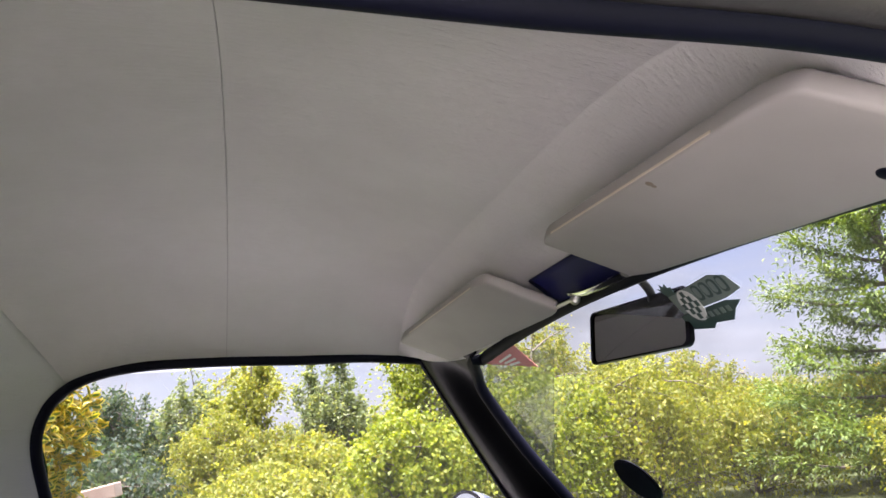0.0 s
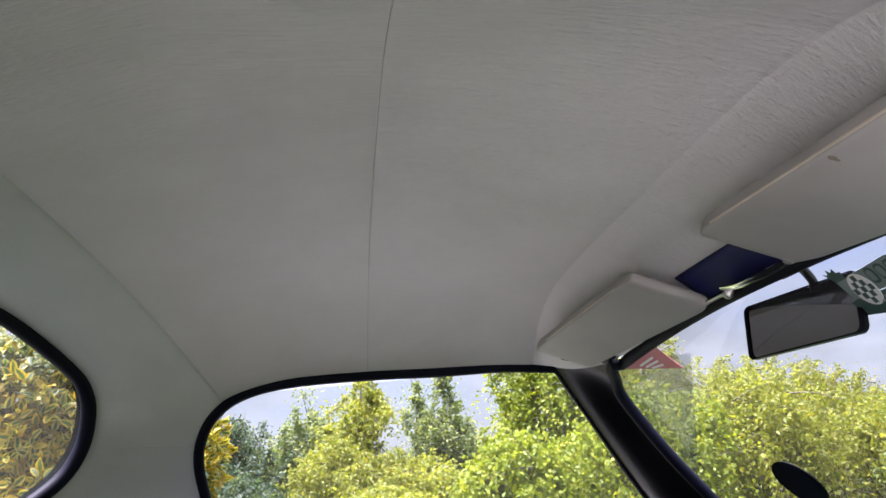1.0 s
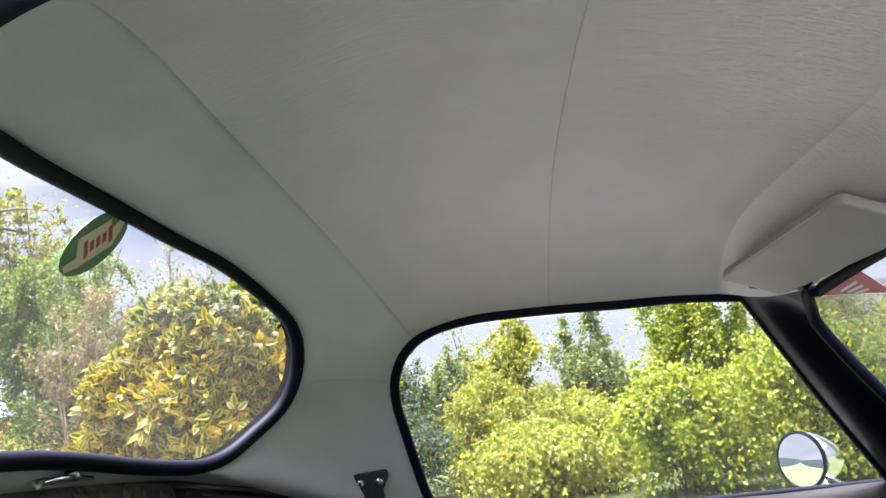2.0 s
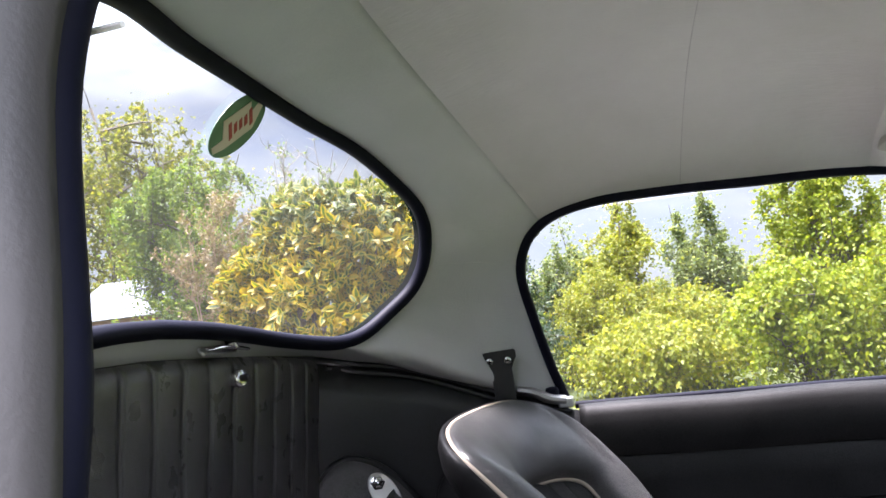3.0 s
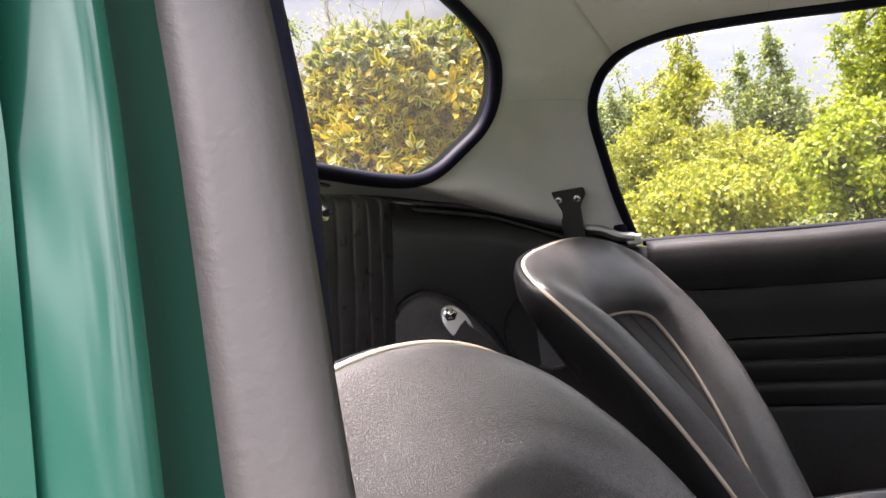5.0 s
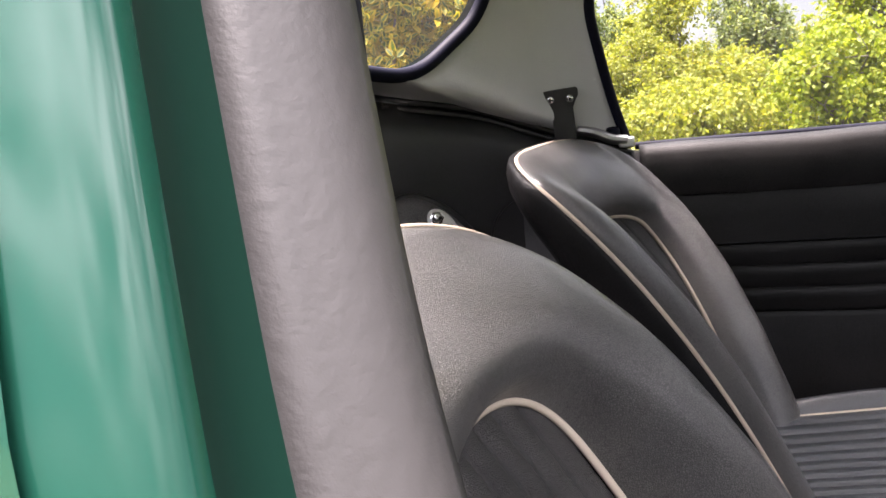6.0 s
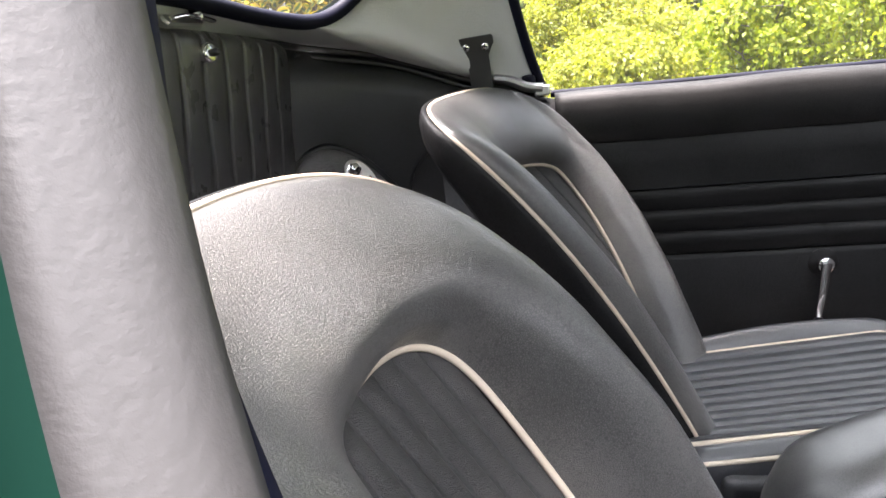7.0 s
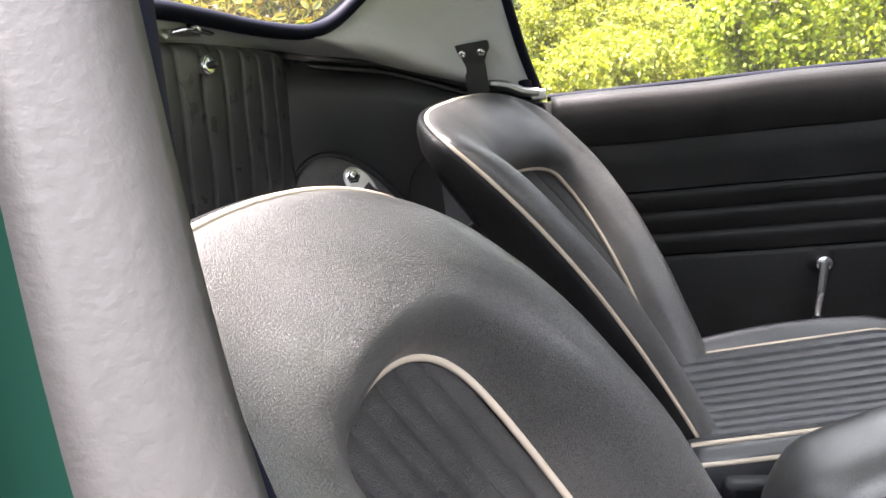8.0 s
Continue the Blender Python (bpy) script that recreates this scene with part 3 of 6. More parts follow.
def strip(a, b, steps, belly):
    V, F = [], []
    for i, (p, q) in enumerate(zip(a, b)):
        n = edge_frames[i][1]
        for s in range(steps + 1):
            f = s / steps
            V.append(lerp(p, q, f) + belly * math.sin(math.pi * f) * (-n))
    k = steps + 1
    for i in range(len(a) - 1):
        for s in range(steps):
            F.append((i * k + s, i * k + s + 1, (i + 1) * k + s + 1, (i + 1) * k + s))
    return V, F


def mirrored(VF):
    V, F = VF
    return [(v[0], -v[1], v[2]) for v in V], F


def near_side(VF):
    """The near opening, with a roomier corner at the back than the far one."""
    V, F = VF
    res = []
    for v in V:
        k = max(0.0, min(1.0, (0.22 - v[0]) / 0.2)) * max(0.0, min(1.0, (v[2] - 0.90) / 0.28)) ** 2
        res.append((v[0] - 0.016 * k * (1 if v[0] < 0.05 else 0.3), -v[1] - 0.004 - 0.010 * k, v[2] + 0.018 * k))
    return res, F


for nm, mir, lab in (("door_frame_1", False, "far"), ("door_frame_2", True, "near")):
    fr = thing(nm, (0.28, -0.64 if mir else 0.64, 1.19), "hard top door opening edged in grey vinyl and black seal", "door frame", kind="structure")
    go = near_side if mir else (lambda q: q)
    seat_in = [(max(0.0, min(1.0, (-0.005 - p.x) / 0.03)) if mir else 0.0) for p, n in edge_frames]
    V, F = go(tube([p + n * (0.002 + (0.0055 + 0.0165 * max(0.0, min(1.0, (0.98 - p.z) / 0.14))) * k) + Vector((0, -0.004 if mir else 0, 0)) for (p, n), k in zip(edge_frames, seat_in)], 0.0098, 12))
    solid("rubber_seal", V, F, M_RUBBER, fr, "black rubber seal")
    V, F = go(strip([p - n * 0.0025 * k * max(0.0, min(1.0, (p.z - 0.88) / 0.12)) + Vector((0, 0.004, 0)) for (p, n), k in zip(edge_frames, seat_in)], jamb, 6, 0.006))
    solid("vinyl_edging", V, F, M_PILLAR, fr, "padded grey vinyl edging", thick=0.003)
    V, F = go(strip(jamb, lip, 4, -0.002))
    solid("painted_return", V, F, M_GREEN_SHADED, fr, "green painted return")
    V, F = go(strip(lip, skin, 6, 0.007))
    solid("painted_lip", V, F, M_GREEN, fr, "rounded green painted lip")

# ---------------------------------------------------------------- outer shell of the hard top, green


def shell_at(u, v):
    p = roof_at(u, v)
    w = abs(v)
    return Vector((p.x, v * 0.655, p.z + 0.034 - 0.010 * w ** 6))


shell_roof = grid(shell_at, span(-0.0, 1.0, 25), vs)
nose = grid(lambda w, v: header_at(w, v) + Vector((0.02 * w, v * 0.08 * (1 - 0.4 * w), 0.03 - 0.012 * w)), span(0, 1, 6), vs)
hard_top = thing("hard_top", (0.1, 0, 1.3), "dark green painted removable hard top", "hard top", kind="structure")
V, F = merge(shell_roof, nose)
solid("roof_skin", V, F, M_GREEN, hard_top)
rim_out = []
for k, p in enumerate(rim):
    d = Vector((-0.012, 0.067 * (1 if p.y > 0 else -1) * min(abs(p.y) / 0.55, 1.0) ** 1.5, 0.034 if p.z > 1.0 else 0.0))
    rim_out.append(p + d)
win_out = [p + Vector((-0.026, 0.018 * (1 if p.y > 0 else -1) * min(abs(p.y) / 0.4, 1), 0.012)) for p in win]
V, F = ring(rim_out, win_out, 8, 0.012)
solid("rear_skin", V, F, M_GREEN, hard_top)
# the strip that closes the shell to the rounded lips of the door openings
n_rear = [i for i, p in enumerate(side) if p.x < -0.012 or p.z < 1.16]
for sg in (1, -1):
    a = [Vector((skin[i].x, sg * skin[i].y, skin[i].z)) for i in n_rear]
    b = [Vector((skin[i].x - 0.20, sg * (skin[i].y - 0.022), skin[i].z + 0.004)) for i in n_rear]
    V, F = [], []
    for i, (p, q) in enumerate(zip(a, b)):
        for s in range(7):
            f = s / 6
            V.append(lerp(p, q, f) + Vector((0, sg * 0.006 * math.sin(math.pi * f), 0)))
    for i in range(len(a) - 1):
        for s in range(6):
            F.append((i * 7 + s, i * 7 + s + 1, (i + 1) * 7 + s + 1, (i + 1) * 7 + s))
    solid("quarter_skin", V, F, M_GREEN, hard_top)

# ---------------------------------------------------------------- rail and side panels behind the doors, rear bulkhead
rail_half = catmull(RIM[9:], 60)
rail = rail_half + flip(rail_half)[-2::-1]
V, F = tube([p + Vector((0.004, 0, -0.006 + 0.010 * max(0.0, 1 - abs(p.y) / 0.58))) for p in rail], 0.0085, 10, flat=0.8)
solid("trim_rail", V, F, M_TRIM, label="black padded roll round the back of the cockpit", kind="structure", category="trim")
for sg in (1, -1):
    V, F = tube([Vector((p.x + 0.006, sg * (p.y - 0.003), p.z - 0.021)) for p in rail_half if p.x > -0.478], 0.0050, 8)
    solid("trim_welt", V, F, M_TRIM, label="thin black welt below the padded roll", kind="structure", category="trim")
# added strip hidden behind the roll, keeps daylight out of the gap there
backing = []
for p in rail:
    d = Vector((p.x - 0.15, p.y * 1.3, 0)).normalized()
    backing.append([p + d * 0.002 + Vector((0, 0, 0.002)), p + d * 0.012 + Vector((0, 0, 0.010)), p + d * 0.030 + Vector((0, 0, 0.004)), p + d * 0.034 + Vector((0, 0, -0.015)), p + d * 0.034 + Vector((0, 0, -0.035))])
V = [q for row in backing for q in row]
F = [(i * 5 + k, i * 5 + k + 1, i * 5 + k + 6, i * 5 + k + 5) for i in range(len(rail) - 1) for k in range(4)]
solid("trim_rail_backing", V, F, M_TRIM, label="hidden black strip added to block light behind the padded roll", kind="structure", category="trim", thick=0.003)
for nm, sg in (("wall_far_quarter", 1), ("wall_near_quarter", -1)):
    V, F = grid(lambda x, f: (lambda p: Vector((p.x, sg * p.y, p.z)))(wall_at(x, rail_z(x) - 0.012 - f * (rail_z(x) - 0.20))), span(0.012, -0.585, 34), span(0, 1, 12))
    solid(nm, V, F, M_TRIM, label="black vinyl side panel behind the door", kind="structure", category="side panel", thick=0.006)


PLEAT = 0.0643


def pleat_at(y, z):
    """The fluted trim of the rear bulkhead: padded flutes, stitched down in narrow grooves."""
    f = abs((y / PLEAT) % 1.0 - 0.5) * 2
    puff = 0.0035 * (1 - f ** 2) + 0.0100 * (1 - f ** 26) + 0.0024 * max(0.0, 1 - abs(f - 0.91) / 0.05)
    x = -0.482 - 0.10 * (0.96 - z) + puff
    x += 0.003 * math.sin(y * 9 + z * 5) + 0.0012 * math.sin(y * 47 + z * 38)
    edge = max(0.0, (abs(y) - 0.513) / 0.017)
    top = max(0.0, (z - 0.948) / 0.012)
    lift = (0.020 - 0.08 * y * y) * max(0.0, (z - 0.80) / 0.161)
    return Vector((x - 0.012 * edge ** 2 - 0.008 * top ** 2, y, z - 0.03 * y * y + lift))


ys = sorted([-0.530, -0.527, -0.523, -0.518, 0.518, 0.523, 0.527, 0.530] + [y for k in range(-10, 10) for y in [(k + 0.5 + g) * PLEAT for g in (-0.5, -0.485, -0.47, -0.455, -0.44, -0.40, -0.32, -0.2, -0.07, 0.07, 0.2, 0.32, 0.40, 0.44, 0.455, 0.47, 0.485)] if abs(y) < 0.5145])
V, F = grid(pleat_at, ys, span(0.42, 0.90, 17) + [0.93, 0.945, 0.952, 0.957, 0.961])
solid("wall_bulkhead", V, F, M_FLUTE, label="black fluted vinyl panel across the rear bulkhead", kind="structure", category="rear panel", thick=0.008)
shelf = grid(lambda x, y: Vector((x, y, 0.42 - 0.02 * (x + 0.5))), span(-0.56, -0.12, 8), span(-0.66, 0.66, 12))
V, F = shelf
solid("rear_shelf", V, F, M_CARPET, label="black carpeted shelf behind the seats", kind="structure", category="shelf", thick=-0.01)
V, F = block((-0.13, -0.70, 0.16), (1.20, 0.70, 0.18))
solid("floor", V, F, M_CARPET, label="black carpeted car floor", kind="structure", category="floor", smooth=False)
V, F = block((-0.135, -0.66, 0.17), (-0.12, 0.66, 0.43))
solid("wall_heel", V, F, M_CARPET, label="black carpeted step below the rear shelf", kind="structure", category="wall", smooth=False)


# ---------------------------------------------------------------- windscreen, its pillars and head
DOORSIDE = [(0.606, 0.581, 1.180), (0.672, 0.614, 1.079), (0.730, 0.643, 0.990), (0.792, 0.674, 0.900), (0.858, 0.703, 0.806)]
GLASSIDE = [(0.660, 0.425, 1.160), (0.686, 0.482, 1.138), (0.708, 0.512, 1.103), (0.778, 0.522, 1.000), (0.858, 0.530, 0.900), (0.928, 0.545, 0.806)]
screen = thing("windscreen", (0.8, 0, 1.0), "sloping windscreen in a black painted frame", "windscreen", kind="structure")
for sg in (1, -1):
    a = catmull(([(0.596, 0.500, 1.198), (0.600, 0.560, 1.192)] if sg > 0 else []) + DOORSIDE, 30)
    b = catmull([(0.662, 0.400, 1.170)] + GLASSIDE if sg > 0 else [(0.684, 0.508, 1.136), (0.706, 0.522, 1.103)] + GLASSIDE[3:], 30)
    V, F = [], []
    for i, (p, q) in enumerate(zip(a, b)):
        for s in range(9):
            f = s / 8
            w = lerp(p, q, f) + Vector((-0.010, -0.006, 0.004)) * math.sin(math.pi * f) + Vector((-0.006, 0, 0)) * math.sin(2 * math.pi * f)
            V.append(Vector((w.x, sg * w.y, w.z)))
    for i in range(29):
        for s in range(8):
            F.append((i * 9 + s, i * 9 + s + 1, (i + 1) * 9 + s + 1, (i + 1) * 9 + s))
    solid("pillar", V, F, M_PILBLK, screen, "black painted windscreen pillar", thick=0.012)
    V, F = tube([Vector((p.x + 0.003, sg * (p.y + 0.001), p.z)) for p in catmull(DOORSIDE, 30)], 0.008, 8)
    solid("rubber_seal", V, F, M_RUBBER, screen, "black rubber seal")
head_line = [screen_at(y, 1.192 - (0.175 if y > 0 else 0.125) * y * y, -0.004) for y in span(-0.46, 0.43, 40)]
gl = catmull(GLASSIDE, 24)
NEARSIDE = [(0.672, 0.485, 1.163), (0.686, 0.514, 1.142), (0.706, 0.524, 1.103)] + GLASSIDE[3:]
gl_near = catmull(NEARSIDE, 24)
surround = [Vector((p.x, -p.y, p.z)) for p in gl_near[::-1]] + head_line + gl
V, F = tube(surround, 0.0105, 10)
solid("rubber_surround", V, F, M_RUBBER, screen, "black rubber glazing strip")
V, F = grid(lambda y, f: screen_at(y * (1 + 0.0 * f), (1.192 - 0.175 * y * y) * (1 - f) + 0.79 * f, 0.006), span(-0.56, 0.56, 25), span(0, 1, 12))
pane = solid("pane", V, F, M_DUSTY, screen, "clear, slightly dusty glass")
pane.visible_shadow = False

# ---------------------------------------------------------------- far door
door_1 = thing("door_1", (0.45, 0.72, 0.50), "closed car door trimmed in black vinyl with padded ribs", "car door", kind="structure")
ribs = []
for lo, hi, out in ((0.466, 0.513, 0.015), (0.516, 0.559, 0.014), (0.562, 0.604, 0.014)):
    ribs += [(0.6955 - out * f ** 0.7 * (1 - f ** 10), lo + (hi - lo) * f) for f in (0.0, 0.08, 0.2, 0.35, 0.5, 0.65, 0.78, 0.86, 0.92, 0.96, 0.985, 1.0)]
profile = [(0.700, 0.13), (0.690, 0.16), (0.688, 0.30), (0.688, 0.455), (0.690, 0.462)] + ribs + [(0.693, 0.607), (0.686, 0.612), (0.686, 0.66), (0.687, 0.704), (0.692, 0.709)]
V, F = grid(lambda x, k: Vector((x, profile[k][0] + 0.0015 * math.sin(x * 23 + profile[k][1] * 31), profile[k][1])), span(0.006, 1.02, 50), range(len(profile)))
solid("ribbed_panel", V, F, M_DOOR, door_1, thick=0.006)
cap = [(0.700, 0.712), (0.683, 0.714), (0.678, 0.724), (0.676, 0.745), (0.677, 0.770), (0.680, 0.788), (0.686, 0.799), (0.695, 0.804), (0.704, 0.806), (0.712, 0.803)]
V, F = grid(lambda x, k: Vector((x, cap[k][0] + 0.001 * math.sin(x * 31), cap[k][1] + 0.0015 * math.sin(x * 17))), span(0.008, 1.02, 50), range(len(cap)))
solid("padded_cap", V, F, M_CAP, door_1, "smooth padded black vinyl rail", thick=0.006)
V, F = tube([(x, 0.716, 0.810) for x in span(0.0, 1.0, 12)], 0.0075, 8)
solid("glass_seal", V, F, M_RUBBER, door_1, "black rubber strip along the glass")
V, F = block((0.0, 0.722, 0.14), (1.02, 0.760, 0.800))
solid("door_skin", V, F, M_GREEN, door_1, "green painted outer skin", bevel=0.012)
V, F = grid(lambda x, f: Vector((x, 0.722 - 0.115 * f, 0.805 + 0.385 * f)), span(-0.06, 0.90, 12), span(0, 1, 10))
pane = solid("door_glass", V, F, M_GLASS, door_1, "clear wound-up glass")
pane.visible_shadow = False
# window winder
V, F = turned((0.512, 0.687, 0.437), (0, -1, 0), [(0.029, 0.0), (0.029, 0.004), (0.022, 0.008)], 26)
winder = solid("window_winder", V, F, M_DOOR, door_1, "chrome window winder on a black rose")
V, F = turned((0.512, 0.684, 0.437), (0, -1, 0), [(0.013, 0.0), (0.014, 0.008), (0.0165, 0.016), (0.015, 0.024), (0.006, 0.028)], 20)
solid("hub", V, F, M_CHROME, winder, "chrome hub")
arm = catmull([(0.512, 0.660, 0.442), (0.508, 0.655, 0.415), (0.502, 0.648, 0.380), (0.497, 0.646, 0.350), (0.494, 0.640, 0.332)], 20)
V, F = tube(arm, 0.0105, 10, taper=lambda f: 1.0 - 0.35 * f, flat=0.85)
solid("arm", V, F, M_CHROME, winder, "chrome arm")
V, F = turned((0.494, 0.646, 0.330), (0, -1, 0), [(0.006, 0.0), (0.009, 0.004), (0.010, 0.018), (0.007, 0.026)], 16)
solid("knob", V, F, M_PILBLK, winder, "black knob")

# the near side stands open at the window; its door closes the cabin below
door_2 = thing("door_2", (0.45, -0.72, 0.50), "closed green car door with its glass wound down", "car door", kind="structure")
V, F = block((0.0, -0.745, 0.14), (1.02, -0.700, 0.775))
solid("door_skin", V, F, M_GREEN, door_2, bevel=0.012)

# ---------------------------------------------------------------- car body that carries the cockpit
body = thing("car_body", (0, 0, 0.3), "dark green painted open sports car body", "car body", kind="structure")


def hull(x, k):
    """Half sections of the tail and nose, k 0..1 from the foot round to the middle."""
    if x < 0:
        f = min(1.0, (-x - 0.49) / 0.75) if x < -0.49 else 0.0
        w, top = 0.745 - 0.10 * f ** 2, 0.925 - 0.16 * f ** 2
    else:
        f = min(1.0, max(0.0, (x - 1.0) / 1.15))
        w, top = 0.745 - 0.13 * f ** 2, 0.80 - 0.14 * f ** 2
    if k < 0.5:
        g = k / 0.5
        return Vector((x, w * (1 - 0.06 * abs(2 * g - 1) ** 2), 0.18 + (top - 0.24) * g))
    g = (k - 0.5) / 0.5
    a = g * math.pi / 2
    return Vector((x, w * 0.94 * math.cos(a) ** 0.45 if a < 1.5 else 0.0, top - 0.06 + 0.06 * math.sin(a) ** 0.6))


for nm, x0, x1 in (("tail", -1.32, -0.51), ("nose", 1.03, 2.25)):
    V, F = grid(hull, span(x0, x1, 22), span(0, 1, 28))
    V2, F2 = mirrored((V, F))
    V, F = merge((V, F), (V2, F2))
    solid(nm, V, F, M_GREEN, body)
for sg in (1, -1):
    V, F = block((-0.52, sg * 0.705 if sg > 0 else -0.750, 0.16), (-0.004, 0.750 if sg > 0 else -0.705, 0.805))
    solid("rear_wing", V, F, M_GREEN, body, bevel=0.012)
V, F = grid(lambda x, y: Vector((x, y, 0.800 - 0.02 * abs(y))), span(0.90, 1.05, 5), span(-0.72, 0.72, 9))
solid("scuttle", V, F, M_GREEN, body, thick=-0.01)
V, F = block((0.93, -0.70, 0.18), (0.96, 0.70, 0.785))
solid("dashboard", V, F, M_TRIM, body, "plain black dashboard panel")
for wx in (-0.80, 1.50):
    for sg in (1, -1):
        V, F = turned((wx, sg * 0.60, 0.29), (0, sg, 0), [(0.17, 0.0), (0.27, 0.01), (0.29, 0.03), (0.29, 0.12), (0.27, 0.145), (0.19, 0.15), (0.17, 0.14)], 32)
        wheel = solid("wheel", V, F, M_TYRE, body, "black tyre on a steel wheel")
        V, F = turned((wx, sg * 0.60, 0.29), (0, sg, 0), [(0.17, 0.02), (0.17, 0.13), (0.12, 0.12), (0.06, 0.135), (0.02, 0.14)], 28)
        solid("rim", V, F, M_CHROME, wheel, "bright wheel rim")

# ---------------------------------------------------------------- seats
def tombstone(half, top, high, power, taper, foot, bend):
    """An arched outline: (across, along) pairs from one foot over the top to the other."""
    pts, s1 = [], top - high
    legs = span(0, 1, 19)[:-1]
    for t in legs:
        pts.append((-half * (1 - taper * (1 - t) ** bend), foot + (s1 - foot) * t))
    for t in span(0, 1, 61):
        c, s = -math.cos(math.pi * t), math.sin(math.pi * t)
        pts.append((half * math.copysign(abs(c) ** (2 / power), c), s1 + high * max(s, 0.0) ** (2 / power)))
    for t in legs[::-1]:
        pts.append((half * (1 - taper * (1 - t) ** bend), foot + (s1 - foot) * t))
    return pts


def bucket_seat(name, stand, lean, turn, outer, inner, rim_bend, well, bolster, tuck, cushion_at, label, door_at=9.0):
    """stand: foot of the backrest; outer, inner: half width, height, height of the rounded top, power, taper, bend;
    rim_bend, well: how far forward the two pipings stand; bolster: height at the sides, top, foot and middle, and its two powers;
    tuck: how far the padding swells outwards; door_at: where the door squeezes it."""
    dx = cushion_at[0]
    seat = thing(name, (0.40 + dx, stand[1], 0.18), label, "car seat", "bucket seats in the cockpit")
    up, fwd = Vector((-math.sin(lean), 0, math.cos(lean))), Vector((math.cos(lean), 0, math.sin(lean)))
    yaw = Matrix.Rotation(turn, 3, 'Z')
    A, TOP, HIGH = inner[:3]
    WIDE, HEAD = outer[:2]

    def at(w, s, d):
        p = Vector(stand) + yaw @ (Vector((0, w, 0)) + up * s + fwd * d)
        if p.y > door_at:
            p.y = door_at + 0.2 * (p.y - door_at)
        return p

    def rim_d(w, s):
        k = s / HEAD
        return rim_bend[0] * k + rim_bend[1] * k * k + rim_bend[2] * k ** 3 + rim_bend[3] * (w / WIDE) ** 2

    def well_d(w, s):
        k = s / TOP
        return well[0] + well[1] * k + well[2] * k * k + well[3] * (w / A) ** 2

    o_line = tombstone(*outer[:5], -0.12, outer[5])
    i_line = tombstone(*inner[:5], -0.05, inner[5])
    for line in (o_line, i_line):
        for k, m in ((0, 1), (-1, -2)):
            p, q = Vector(line[k]), Vector(line[m])
            line.insert(0 if k == 0 else len(line), tuple(p + (p - q).normalized() * 0.07))
    n = len(o_line)
    pa, pb = bolster[4], bolster[5]
    peak = (pa / (pa + pb)) ** pa * (pb / (pa + pb)) ** pb
    fs = [0.0, 0.006, 0.016, 0.03, 0.05, 0.075, 0.105, 0.14, 0.18, 0.225, 0.275, 0.33, 0.39, 0.45, 0.51, 0.57, 0.63, 0.69, 0.75, 0.80, 0.85, 0.89, 0.925, 0.955, 0.975, 0.99, 1.0]
    V, F = [], []
    for f in fs:
        for (w0, s0), (w1, s1) in zip(i_line, o_line):
            c = max(-1.0, min(1.0, w0 / A))
            crown = 1 - c * c if s0 > TOP - HIGH else 0.0
            k = s0 / TOP
            h = bolster[0] * (1 - crown) + bolster[1] * crown + bolster[2] * max(0.0, min(1.0, 1 - k / 0.62)) + bolster[3] * math.sin(math.pi * max(0.0, min(1.0, k / 0.9)))
            g = tuck * math.sin(math.pi * f ** 1.5) / math.hypot(w1 - w0, s1 - s0)
            w, s = w0 + (w1 - w0) * (f + g), s0 + (s1 - s0) * (f + g)
            a, b = well_d(w0, s0), rim_d(w1, s1)
            d = a + (b - a) * f + h * f ** pa * (1 - f) ** pb / peak
            # the padding pulls a little between its stitches and sags with use
            d += 0.0007 * math.sin(w * 61 + s * 37) * math.sin(math.pi * f)
            V.append(at(w, s, d))
    for i in range(len(fs) - 1):
        for j in range(n - 1):
            F.append((i * n + j, i * n + j + 1, (i + 1) * n + j + 1, (i + 1) * n + j))
    solid("bolster", V, F, M_BLACK, seat, "grained black padded bolster with a sheen")
    # rolled edge outside the piping, then the back, thin at the head and deep at the foot
    V, F = [], []
    for grow, k in ((0.0, 0.0), (0.005, 0.04), (0.0075, 0.14), (0.0075, 0.26), (0.004, 0.42), (-0.003, 0.64), (-0.018, 0.88), (-0.040, 1.0), (-0.10, 1.06)):
        for (w0, s0), (w1, s1) in zip(i_line, o_line):
            e = Vector((w1 - w0, s1 - s0)).normalized()
            deep = 0.026 + 0.115 * max(0.0, 1 - s1 / HEAD) ** 0.8
            V.append(at(w1 + e.x * grow, s1 + e.y * grow, rim_d(w1, s1) - deep * k))
    for i in range(8):
        for j in range(n - 1):
            F.append((i * n + j, i * n + j + 1, (i + 1) * n + j + 1, (i + 1) * n + j))
    F.append(tuple(8 * n + j for j in range(n)))
    solid("back_shell", V, F, M_DOOR, seat, "smooth black vinyl back")
    V, F = tube([at(w, s, rim_d(w, s) + 0.001) for w, s in o_line], 0.0033, 8)
    solid("outer_piping", V, F, M_PIPE, seat, "cream piping")
    V, F = tube([at(w, s, well_d(w, s) + 0.0025) for w, s in i_line], 0.0040, 8)
    solid("inner_piping", V, F, M_PIPE, seat, "cream piping round the fluted panel")

    # fluted panel inside the arch
    def top_of(w):
        k = min(0.999, abs(w) / A)
        return TOP - HIGH + HIGH * (1 - k ** inner[3]) ** (1 / inner[3])

    ws = span(-A * 0.997, A * 0.997, 341)
    V, F = [], []
    rows = 16
    for w in ws:
        f = (w / 0.030 + 100.5) % 1.0
        rib = 0.0085 * (1 - abs(2 * f - 1) ** 20) + 0.0022 * (1 - (2 * f - 1) ** 2)
        t = top_of(w)
